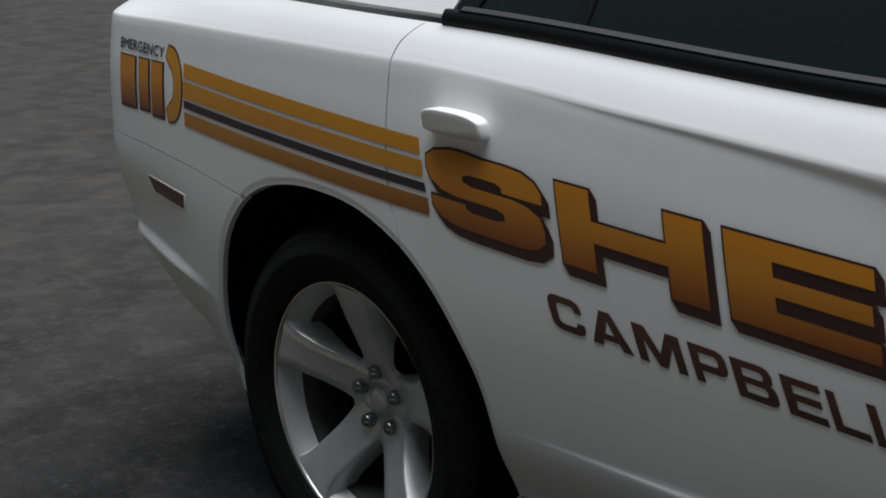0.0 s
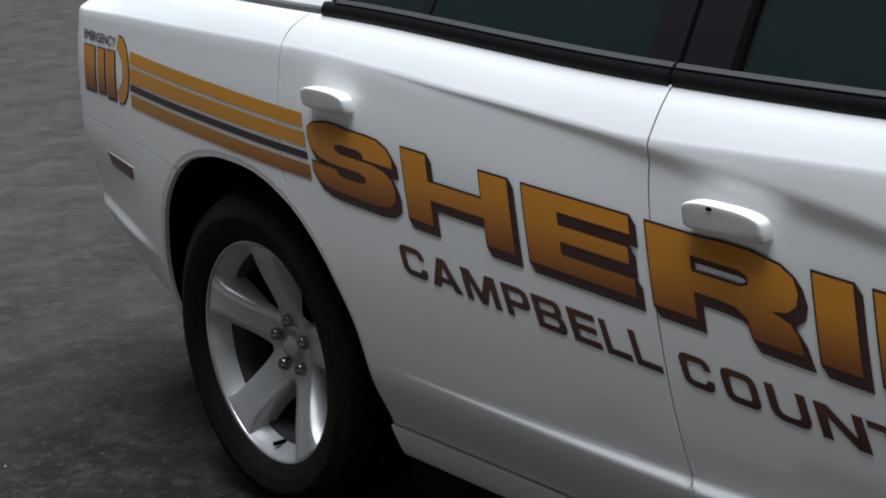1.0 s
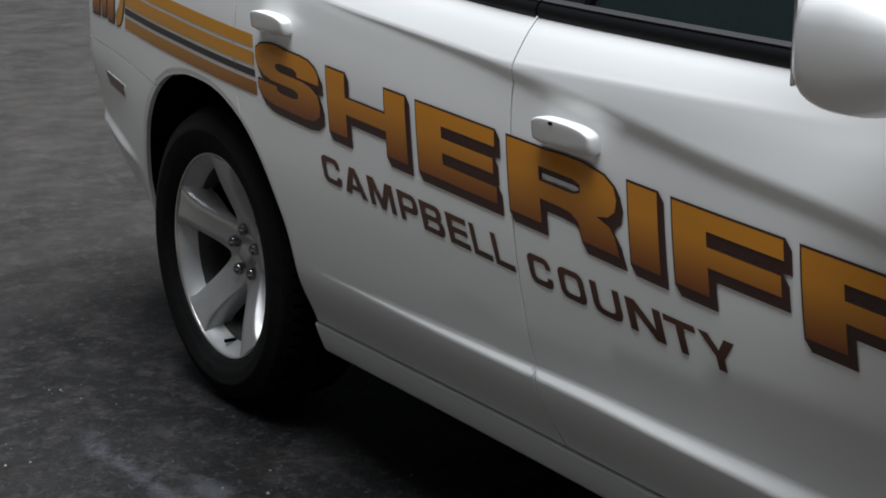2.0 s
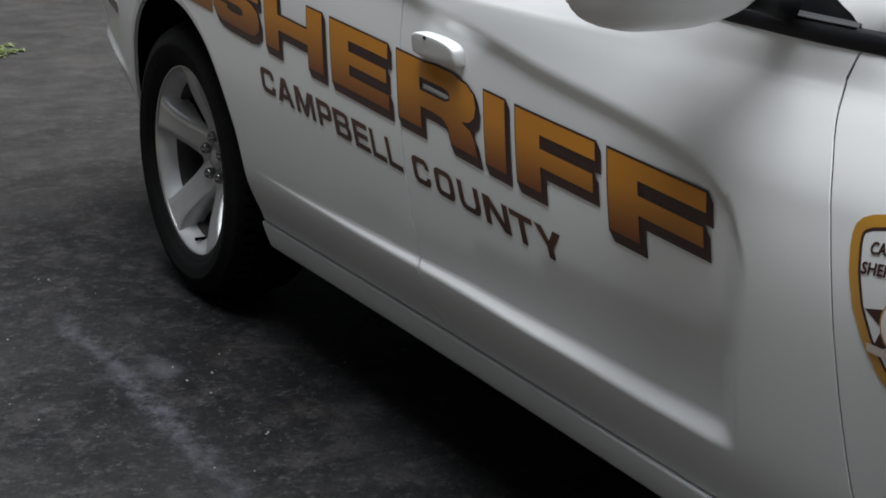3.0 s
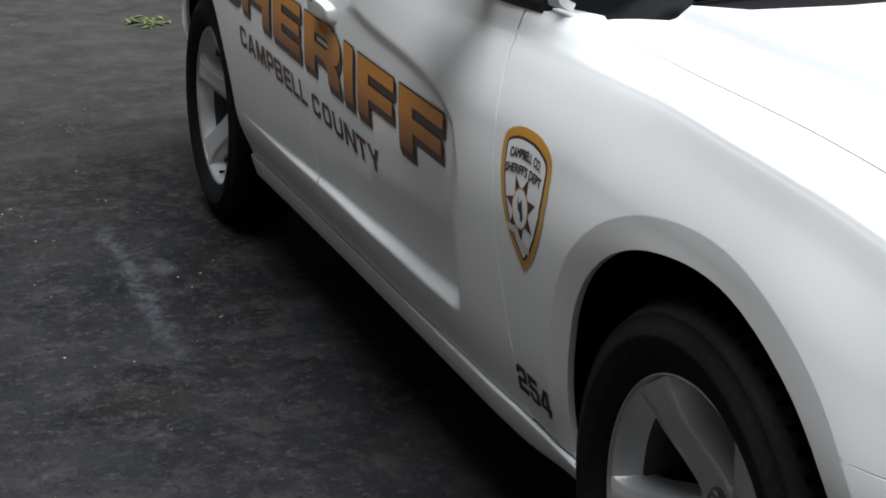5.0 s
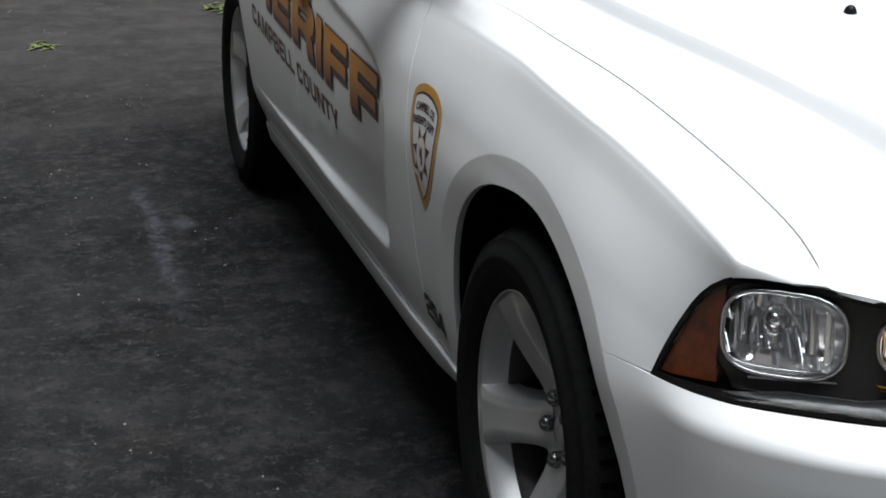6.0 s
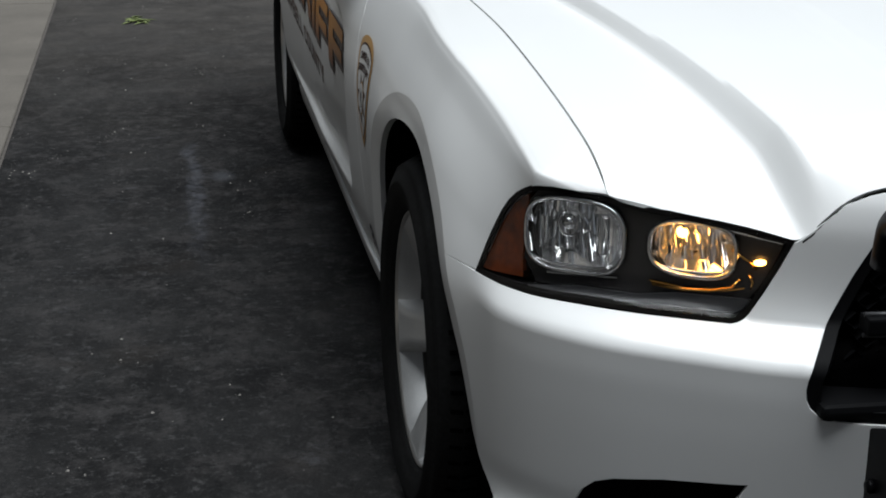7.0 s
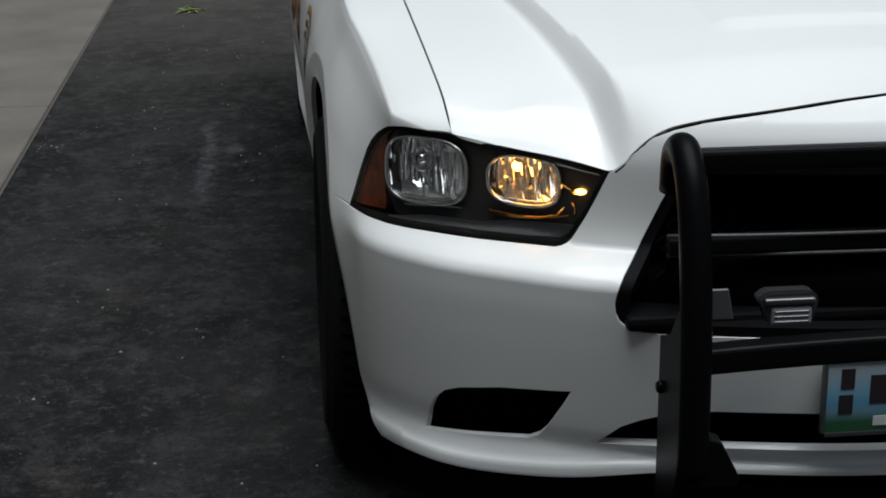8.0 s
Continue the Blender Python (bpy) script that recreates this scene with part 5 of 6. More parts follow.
LETTERS = {
    "C": (open_ring((0.36, 0.64)), ()),
    "O": (ring_of(0, 1, 0, 1, 0.26), (ring_of(0.23, 0.77, 0.21, 0.79, 0.12),)),
    "A": ([(0, 0), (0.37, 1), (0.63, 1), (1, 0), (0.75, 0), (0.685, 0.19), (0.315, 0.19), (0.25, 0)], ([(0.38, 0.37), (0.62, 0.37), (0.50, 0.76)],)),
    "M": ([(0, 0), (0, 1), (0.27, 1), (0.50, 0.36), (0.73, 1), (1, 1), (1, 0), (0.81, 0), (0.81, 0.66), (0.58, 0), (0.42, 0), (0.19, 0.66), (0.19, 0)], ()),
    "P": ([(0, 0), (0, 1), (0.78, 1), (0.93, 0.94), (1, 0.80), (1, 0.53), (0.93, 0.39), (0.78, 0.33), (0.24, 0.33), (0.24, 0)], ([(0.24, 0.53), (0.70, 0.53), (0.76, 0.59), (0.76, 0.74), (0.70, 0.80), (0.24, 0.80)],)),
    "B": ([(0, 0), (0, 1), (0.78, 1), (0.92, 0.94), (0.97, 0.80), (0.96, 0.64), (0.89, 0.53), (0.97, 0.46), (1, 0.34), (1, 0.18), (0.93, 0.05), (0.80, 0)], ([(0.24, 0.60), (0.68, 0.60), (0.74, 0.65), (0.74, 0.76), (0.68, 0.81), (0.24, 0.81)], [(0.24, 0.19), (0.70, 0.19), (0.76, 0.24), (0.76, 0.36), (0.70, 0.42), (0.24, 0.42)])),
    "E": ([(0, 0), (0, 1), (1, 1), (1, 0.80), (0.26, 0.80), (0.26, 0.60), (0.95, 0.60), (0.95, 0.41), (0.26, 0.41), (0.26, 0.20), (1, 0.20), (1, 0)], ()),
    "L": ([(0, 0), (0, 1), (0.26, 1), (0.26, 0.20), (1, 0.20), (1, 0)], ()),
    "U": ([(0, 1), (0.23, 1), (0.23, 0.32), (0.30, 0.22), (0.42, 0.20), (0.58, 0.20), (0.70, 0.22), (0.77, 0.32), (0.77, 1), (1, 1), (1, 0.26), (0.92, 0.08), (0.75, 0), (0.25, 0), (0.08, 0.08), (0, 0.26)], ()),
    "N": ([(0, 0), (0, 1), (0.28, 1), (0.78, 0.32), (0.78, 1), (1, 1), (1, 0), (0.73, 0), (0.22, 0.68), (0.22, 0)], ()),
    "T": ([(0.38, 0), (0.38, 0.80), (0, 0.80), (0, 1), (1, 1), (1, 0.80), (0.62, 0.80), (0.62, 0)], ()),
    "Y": ([(0.385, 0), (0.385, 0.38), (0, 1), (0.28, 1), (0.50, 0.60), (0.72, 1), (1, 1), (0.615, 0.38), (0.615, 0)], ()),
}


def county_word(text, places, z_base, height, fall, lean):
    """A word of small block letters, each from its own start to its own end along the car."""
    for c, (x0, x1) in zip(text, places):
        shape, holes = LETTERS[c]

        def put(poly):
            p = np.asarray(poly, float)
            xx = x0 + p[:, 0] * (x1 - x0)
            return np.stack([xx + lean * (1 - p[:, 1]) * height, z_base + fall * (xx - places[0][0]) + p[:, 1] * height], -1)

        decal("small_letter", put(shape), BROWN_FADE, 0.0014, [put(h) for h in holes], 0.03, "brown block letter " + c)


county_word("CAMPBELL", ((0.602, 0.673), (0.684, 0.767), (0.779, 0.869), (0.885, 0.950), (0.960, 1.030), (1.044, 1.107), (1.117, 1.172), (1.180, 1.235)), 0.6640, 0.0530, -0.068, 0.38)
county_word("COUNTY", ((1.281, 1.342), (1.362, 1.428), (1.446, 1.518), (1.533, 1.615), (1.621, 1.690), (1.697, 1.772)), 0.6170, 0.0490, -0.060, 0.36)
DIGITS = (
    ([(0, 0), (0, 0.40), (0.10, 0.52), (0.22, 0.57), (0.68, 0.57), (0.70, 0.62), (0.70, 0.76), (0.66, 0.80), (0.34, 0.80), (0.30, 0.76), (0.30, 0.66), (0, 0.66), (0, 0.84), (0.16, 1), (0.84, 1), (1, 0.84), (1, 0.52), (0.86, 0.38), (0.36, 0.38), (0.31, 0.34), (0.31, 0.21), (1, 0.21), (1, 0)], ()),
    ([(0, 0.16), (0, 0.33), (0.30, 0.33), (0.30, 0.24), (0.36, 0.20), (0.64, 0.20), (0.70, 0.25), (0.70, 0.40), (0.64, 0.45), (0, 0.45), (0, 1), (0.97, 1), (0.97, 0.79), (0.30, 0.79), (0.30, 0.64), (0.84, 0.64), (1, 0.48), (1, 0.16), (0.84, 0), (0.16, 0)], ()),
    ([(0.60, 0), (0.60, 0.19), (0, 0.19), (0, 0.40), (0.46, 1), (0.86, 1), (0.86, 0.39), (1, 0.39), (1, 0.19), (0.86, 0.19), (0.86, 0)], ([(0.28, 0.39), (0.60, 0.39), (0.60, 0.80)],)),
)
for (shape, holes), x0 in zip(DIGITS, (2.447, 2.499, 2.551)):
    put = lambda poly: np.array([(x0 + 0.045 * a, 0.362 + 0.051 * b - 0.03 * (x0 - 2.447)) for a, b in poly])
    decal("unit_digit", put(shape), CHARCOAL, 0.0014, [put(h) for h in holes], 0.03, "black block digit of the unit number 254")
word("tail_lettering", "EMERGENCY", -0.895, -0.640, 0.972, 0.022, CHARCOAL, 0.0, 0.0, -0.006, fat=0.0006, label="small dark lettering reading EMERGENCY")

# three broad upright marks under it, and the curved handset sign
for x0, x1, top_edge, low in ((-0.893, -0.800, 0.957, 0.850), (-0.778, -0.722, 0.958, 0.852), (-0.705, -0.645, 0.958, 0.846)):
    o = [(x0, top_edge), (x1, top_edge), (x1, low), (x0, low)]
    b = decal("bar_mark", o, GOLD_FADE, 0.0020, (), 0.02, "gold upright bar with dark edge")
    decal("bar_edge", grown(o, 0.005) + np.array([0.002, -0.002]), CHARCOAL, 0.0012, (), 0.03, "", b)
arcpts = [(math.cos(a), math.sin(a)) for a in np.radians(np.linspace(78, -78, 14))]
outer = [(-0.608 + 0.062 * c, 0.918 + 0.078 * s) for c, s in arcpts]
inner = [(-0.612 + 0.028 * c, 0.918 + 0.040 * s) for c, s in arcpts[::-1]]
hand = outer + [(-0.618, 0.840), (-0.628, 0.862)] + inner + [(-0.628, 0.974), (-0.618, 0.996)]
hs = decal("handset_mark", hand, GOLD, 0.0020, (), 0.02, "gold telephone handset sign with dark edge")
decal("handset_edge", grown(hand, 0.004), CHARCOAL, 0.0012, (), 0.02, "", hs)

# the red reflector let into the rear bumper
refl = [(-0.762, 0.700), (-0.572, 0.687), (-0.580, 0.657), (-0.738, 0.669)]
lay = lambda x, z: side(x, level_at(x, z))
data = sheet("side_reflector", lay, refl, 0.02, lift=0.002)
ref = part("side_reflector", mesh_of("side_reflector", data, RED, 0.006), None, car, "dark red side reflector")
data = sheet("reflector_rim", lay, grown(refl, 0.004) + np.array([0, -0.002]), 0.02, [grown(refl, 0.0005)], lift=0.0012)
part("reflector_rim", mesh_of("reflector_rim", data, WHITE, 0.004), None, ref)

# ---- the badge on the front wing ----
half = [(0.0, 0.003), (0.025, 0.0025), (0.050, -0.001), (0.075, -0.008), (0.092, -0.016), (0.102, -0.026), (0.1065, -0.040), (0.107, -0.055), (0.104, -0.090), (0.093, -0.135), (0.072, -0.178), (0.045, -0.212), (0.018, -0.234), (0.0, -0.246)]
BX, BZ = 2.493, 0.839
shield = [(BX + 0.93 * x, BZ + 0.955 * z - 0.03 * x) for x, z in half] + [(BX - 0.93 * x, BZ + 0.955 * z + 0.03 * x) for x, z in half[-2:0:-1]]
shield = np.array([(x + 0.10 * (BZ - z), z) for x, z in shield])
badge = decal("badge", shield, BADGE_GOLD, 0.0012, (), 0.02, "gold-edged shield badge with a dark star")
decal("badge_line", grown(shield, -0.0155), BROWN, 0.0016, (), 0.02, "", badge)
decal("badge_field", grown(shield, -0.0205), PAPER, 0.0020, (), 0.02, "white badge field", badge)
word("badge_lettering", "CAMPBELL CO.", 2.434, 2.558, 0.7925, 0.0155, BROWN, 0.0, 0.0, 0.0, 0.0026, "small dark badge lettering", badge, fat=0.0009, arc=0.006)
word("badge_lettering", "SHERIFF'S DEPT", 2.426, 2.569, 0.7655, 0.0155, BROWN, 0.0, 0.0, 0.02, 0.0026, "small dark badge lettering", badge, fat=0.0009, arc=0.006)
SX, SZ = 2.502, 0.711
star = []
for k in range(14):
    a, r = radians(121.6) + math.pi * k / 7, 0.061 if k % 2 == 0 else 0.030
    star.append((SX + r * math.cos(a), SZ + r * math.sin(a)))
decal("badge_star", star, BROWN, 0.0025, (), 0.02, "dark seven-pointed star", badge)
ring = [(SX + 0.0335 * math.cos(a), SZ + 0.036 * math.sin(a)) for a in np.linspace(0, 2 * math.pi, 28, endpoint=False)]
decal("badge_ring", ring, BADGE_GOLD, 0.0029, (), 0.02, "", badge)
decal("badge_disc", grown(ring, -0.003), PAPER, 0.0033, (), 0.02, "", badge)
decal("badge_mark", [(SX - 0.012, SZ + 0.020), (SX - 0.004, SZ + 0.008), (SX + 0.006, SZ + 0.018), (SX + 0.010, SZ + 0.002), (SX + 0.016, SZ - 0.014), (SX + 0.006, SZ - 0.022), (SX + 0.002, SZ - 0.008), (SX - 0.008, SZ - 0.002)], CHARCOAL, 0.0037, (), 0.02, "", badge)
ribbon = [(SX - 0.052, SZ - 0.034), (SX - 0.020, SZ - 0.034), (SX + 0.010, SZ - 0.050), (SX + 0.044, SZ - 0.058), (SX + 0.042, SZ - 0.070), (SX + 0.006, SZ - 0.063), (SX - 0.022, SZ - 0.046), (SX - 0.050, SZ - 0.045)]
decal("badge_ribbon", ribbon, material("pale_ribbon_vinyl", (0.60, 0.52, 0.47), 0.4), 0.0037, (), 0.02, "", badge)



# ---- headlamps ----
def inset(d):
    """The nose pushed back by d along its outward way."""
    def f(u, z):
        p = front(u, z)
        tx, ty = plan_x(np.asarray(u) + 0.002) - plan_x(np.asarray(u) - 0.002), plan_y(np.asarray(u) + 0.002) - plan_y(np.asarray(u) - 0.002)
        n = np.stack([-ty, -tx, 0 * tx], -1) / np.hypot(tx, ty)[..., None]
        return p - d * n
    return f


def bowl_ring(c, rx, rz, power, n=44):
    out = []
    for a in np.linspace(0, 2 * math.pi, n, endpoint=False):
        ca, sa = math.cos(a), math.sin(a)
        out.append((c[0] + rx * math.copysign(abs(ca) ** (2 / power), ca), c[1] + rz * math.copysign(abs(sa) ** (2 / power), sa)))
    return out


FLUTE = material("fluted_reflector", (0.97, 0.97, 0.97), 0.12, metal=0.9)
# amber reflections of the lit bulbs, put into the colour of the trim
AMBER_GLINT = material("amber_glint_chrome", (0.75, 0.40, 0.10), 0.18, metal=1.0)
BEZEL = material("grey_lamp_bezel", (0.018, 0.018, 0.019), 0.30)


flute_rnd = random.Random(5)
bowl_d = pchip([0.0, 0.2, 0.42, 0.6, 0.75, 0.88, 0.96, 1.0], [0.088, 0.086, 0.078, 0.066, 0.050, 0.032, 0.016, 0.010])


def headlamp(mirror):
    """A wide lamp: dark housing, two reflector bowls with rings, amber marker, clear cover."""
    def lay(name, surf, outline, mat, parent, label="", step=0.02, holes=(), flange=0.0, lift=0.0):
        return part(name, mesh_of(name, sheet(name, surf, outline, step, holes, lift=lift), mat, flange, mirror=mirror), None, parent, label)

    lamp = lay("headlamp", inset(0.115), grown(hl_outline, -0.002), HOUSING, car, "headlamp in a dark housing, inner bulb lit amber", 0.03)
    # the rim that closes housing and cover
    ring = dense(np.asarray(hl_outline, float), 0.012)
    q = np.concatenate([ring, ring[:1]])
    rows = [inset(d)(q[:, 0], q[:, 1]).tolist() for d in (0.002, 0.02, 0.115)]
    bm = fix(grid_mesh(rows))
    if mirror:
        for v in bm.verts:
            v.co.y *= -1
        fix(bm)
    part("lamp_rim", bm, HOUSING, lamp)
    lay("lamp_seal", inset(0.001), grown(hl_outline, 0.0015), GAP, lamp, "", 0.03, [grown(hl_outline, -0.0055)], 0.008)
    bowls = []

    def put(name, bm, mat, label=""):
        if mirror:
            for v in bm.verts:
                v.co.y *= -1
            fix(bm)
        return part(name, bm, mat, lamp, label)

    for c, rx, rz, pw, cols, lit in (((0.433, 0.7445), 0.079, 0.0570, 3.0, 13, False), ((0.612, 0.7490), 0.065, 0.0420, 2.8, 10, True)):
        edge = bowl_ring(c, rx, rz, pw)
        bowls.append(edge)
        e = np.array(edge + edge[:1])
        rows = []
        for k in (1.0, 0.96, 0.88, 0.75, 0.6, 0.42, 0.2, 0.02):
            d = float(bowl_d(np.array(k)))
            pts = front(c[0] + (e[:, 0] - c[0]) * k, c[1] + (e[:, 1] - c[1]) * k)
            rows.append((pts - np.array([d, 0, 0])).tolist())
        put("reflector", fix(grid_mesh(rows)), FLUTE, "bright reflector bowl")
        # upright mirror facets, each tilted a little in its own way
        fl = bmesh.new()
        for k in range(cols):
            t0, t1 = (2 * k / cols - 1) * 0.90, (2 * (k + 1) / cols - 1) * 0.90
            lean = flute_rnd.choice((-0.35, -0.05, 0.2, 0.35, 0.5, 0.7))
            tm = max(abs(t0), abs(t1))
            hz = rz * 0.93 * max(0.05, 1 - tm ** pw) ** (1 / pw)
            cuts = [-1.0] + sorted(flute_rnd.uniform(-0.7, 0.7) for _ in range(flute_rnd.choice((1, 1, 2)))) + [1.0]
            for z0, z1 in zip(cuts, cuts[1:]):
                tilt, roll = lean + flute_rnd.uniform(-0.30, 0.30), flute_rnd.uniform(-0.25, 0.25)
                zm = c[1] + hz * (z0 + z1) / 2
                k_at = min(0.97, (abs((t0 + t1) / 2) ** pw + abs((zm - c[1]) / rz) ** pw) ** (1 / pw))
                deep = float(bowl_d(np.array(k_at))) - 0.010
                grid = []
                for j in range(5):
                    z = c[1] + hz * (z0 + (z1 - z0) * j / 4)
                    row = []
                    for i in range(5):
                        m = i / 4
                        p = front(np.array(c[0] + rx * (t0 + (t1 - t0) * m)), np.array(z))
                        out = tilt * (zm - z) + 0.010 * (m - 0.5) * roll + 0.0045 * (1 - (2 * m - 1) ** 2) + 0.05 * (0.25 - (j / 4 - 0.5) ** 2) * (z1 - z0) * hz
                        row.append(fl.verts.new((float(p[0]) - deep + out, float(p[1]), float(p[2]))))
                    grid.append(row)
                for p, q in zip(grid, grid[1:]):
                    for i in range(4):
                        fl.faces.new((p[i], p[i + 1], q[i + 1], q[i])).smooth = True
        put("reflector_facets", fix(fl), FLUTE)
        put("reflector_ring", tube([tuple(front(np.array(u), np.array(z)) - np.array([0.008, 0, 0])) for u, z in edge + edge[:1]], 0.0042, 8, False), CHROME)
        low = [(c[0] + rx * 0.93 * t, c[1] - rz * 0.86 * max(0.0, 1 - abs(t) ** 4) ** 0.25) for t in np.linspace(-0.86, 0.86, 15)]
        put("reflector_lip", tube([tuple(front(np.array(u), np.array(z)) - np.array([0.014, 0, 0])) for u, z in low], 0.0036, 8), CHROME)
        at = front(np.array(c[0] + (0.004 if not lit else -0.006)), np.array(c[1] + (0.016 if not lit else 0.017)))
        if lit:
            put("bulb", blob(tuple(at - np.array([0.045, 0, 0])), (0.013, 0.0085, 0.0085), 2.0, 14, 10), BULB, "lit amber bulb")
        else:
            put("bulb_shield", blob(tuple(at - np.array([0.036, 0, 0])), (0.012, 0.013, 0.013), 2.0, 18, 12), CHROME, "bright bulb shield")
            ring = [tuple(at + np.array([-0.030, 0.020 * math.cos(q), 0.020 * math.sin(q)])) for q in np.linspace(0, 2 * math.pi, 25)]
            put("shield_ring", tube(ring, 0.0022, 8, False), CHROME)
    lay("lamp_bezel", inset(0.018), [(0.338, 0.70), (0.346, 0.785), (0.366, 0.8085), (0.48, 0.8050), (0.58, 0.7955), (0.70, 0.7830), (0.748, 0.775), (0.718, 0.712), (0.69, 0.675), (0.66, 0.664), (0.54, 0.662), (0.37, 0.660)], HOUSING, lamp, "", 0.02, bowls, 0.02)
    lay("amber_marker", inset(0.012), [(0.250, 0.657), (0.266, 0.694), (0.292, 0.738), (0.321, 0.777), (0.347, 0.797), (0.347, 0.76), (0.340, 0.70), (0.345, 0.664)], AMBER, lamp, "amber side marker", 0.015, (), 0.02)
    lay("lamp_ledge", inset(0.010), [(0.36, 0.656), (0.44, 0.666), (0.53, 0.668), (0.58, 0.678), (0.66, 0.682), (0.700, 0.683), (0.688, 0.668), (0.675, 0.661), (0.54, 0.656), (0.40, 0.652)], BEZEL, lamp, "", 0.02, (), 0.012)
    lay("lamp_strip", inset(0.009), [(0.39, 0.682), (0.50, 0.690), (0.50, 0.6875), (0.39, 0.679)], CHROME, lamp, "", 0.02)
    lay("lamp_strip", inset(0.009), [(0.545, 0.694), (0.60, 0.690), (0.665, 0.695), (0.69, 0.701), (0.688, 0.698), (0.66, 0.691), (0.60, 0.686), (0.55, 0.690)], AMBER_GLINT, lamp, "bright strip with the bulb's amber glint in its colour", 0.02)
    lay("lamp_strip", inset(0.009), [(0.49, 0.8055), (0.745, 0.7735), (0.744, 0.7715), (0.49, 0.8035)], CHROME, lamp, "", 0.02)
    # curved trim shaped and coloured after the amber glints round the bulbs
    for path, thick in (([(0.556, 0.688), (0.60, 0.686), (0.64, 0.689), (0.675, 0.697), (0.688, 0.712)], 0.0032), ([(0.672, 0.757), (0.684, 0.748), (0.699, 0.741), (0.712, 0.730)], 0.0026), ([(0.700, 0.722), (0.708, 0.710), (0.706, 0.698)], 0.0022)):
        glint = tube([tuple(front(np.array(u), np.array(z)) - np.array([0.012, 0, 0])) for u, z in path], thick, 8)
        if mirror:
            for v in glint.verts:
                v.co.y *= -1
            fix(glint)
        part("lamp_trim", glint, AMBER_GLINT, lamp, "bright trim with the bulb's amber glint in its colour")
    glow = blob(tuple(front(np.array(0.716), np.array(0.741)) - np.array([0.010, 0, 0])), (0.004, 0.010, 0.005), 2.2, 14, 10)
    if mirror:
        for v in glow.verts:
            v.co.y *= -1
        fix(glow)
    part("marker_bulb", glow, BULB, lamp, "small lit amber bulb")
    cover = lay("lamp_cover", inset(0.0), grown(hl_outline, -0.002), CLEAR, lamp, "clear plastic lamp cover", 0.02, (), 0.003)
    cover.visible_shadow = False
    return lamp


headlamp(False)
headlamp(True)

# ---- grille, intakes, number plate ----
GRILLE_BLACK = material("matt_black_grille", (0.004, 0.004, 0.0045), 0.6, spec=0.08, grain=0.25, grain_size=500)
GRILLE_EDGE = material("satin_grille_edge", (0.05, 0.05, 0.052), 0.38, grain=0.2, grain_size=400)
bar = part("grille_bar", box(3.890, 3.926, -0.385, 0.385, 0.664, 0.690, 0.004, 2), GRILLE_BLACK, car, "black grille cross bar")
for z in (0.6915, 0.6600):
    part("grille_edge", tube([(3.928 - 0.02 * (y / 0.38) ** 2, y, z) for y in np.linspace(-0.385, 0.385, 16)], 0.0036, 10), GRILLE_EDGE, bar, "dark satin edge of the cross bar")
bm = bmesh.new()
for k in range(26):
    for j in range(8):
        y, z = -0.45 + k * 0.036 + (0.018 if j % 2 else 0), 0.555 + j * 0.028
        if abs(y) > 0.40 - 0.30 * max(0.0, z - 0.62):
            continue
        vs = [bm.verts.new((3.885 - 0.14 * (z - 0.55) + dx, y + dy, z + dz)) for dy, dz, dx in ((-0.016, 0, 0), (0, 0.013, 0), (0.016, 0, 0), (0, -0.013, 0), (-0.013, 0, -0.02), (0, 0.010, -0.02), (0.013, 0, -0.02), (0, -0.010, -0.02))]
        for i in range(4):
            bm.faces.new((vs[i], vs[(i + 1) % 4], vs[4 + (i + 1) % 4], vs[4 + i]))
part("grille_mesh", fix(bm), GRILLE_BLACK, car, "black honeycomb grille insert")
gh = [p for p in grille_hole if p[0] < 1.25]
gi = [(u + 0.020, z) for u, z in gh]
gi = [(u, min(max(z, 0.560), 0.786)) for u, z in gi]
ring = [(1.25, 0.806)] + gh + [(1.25, 0.540), (1.25, 0.560)] + gi[::-1] + [(1.25, 0.786)]
data = sheet("grille_surround", front, ring, 0.02, lift=-0.0035)
for flip_side in (False, True):
    part("grille_surround", mesh_of("grille_surround", data, GRILLE_BLACK, 0.03, mirror=flip_side), None, car, "black grille surround")
# the dark lip inside the grille's lower corner
part("grille_sill", box(3.86, 3.955, -0.455, 0.455, 0.548, 0.572, 0.01, 2), GRILLE_BLACK, car)
PLATE_BLUE = gradient("number_plate_print", (0.16, 0.28, 0.36), (0.03, 0.11, 0.05), 0.22, 0.16)
plate_ramp = [n for n in PLATE_BLUE.node_tree.nodes if n.type == "VALTORGB"][0].color_ramp
for place, shade in ((0.40, (0.10, 0.30, 0.46, 1)), (0.62, (0.22, 0.38, 0.50, 1)), (0.95, (0.42, 0.47, 0.50, 1))):
    plate_ramp.elements.new(place).color = shade
plate = part("number_plate", box(4.022, 4.026, -0.1525, 0.1525, 0.392, 0.514, 0.0015, 1), PLATE_BLUE, car, "blue and green number plate with dark bars")
fr = bmesh.new()
for y0, y1, z0, z1 in ((-0.157, 0.157, 0.387, 0.393), (-0.157, 0.157, 0.513, 0.518), (-0.157, -0.151, 0.387, 0.518), (0.151, 0.157, 0.387, 0.518)):
    b = box(4.018, 4.030, y0, y1, z0, z1)
    me = bpy.data.meshes.new("t")
    b.to_mesh(me)
    fr.from_mesh(me)
    b.free()
part("plate_frame", fr, material("dull_plate_frame", (0.10, 0.10, 0.10), 0.4, metal=0.5), plate, "thin dull metal plate frame")
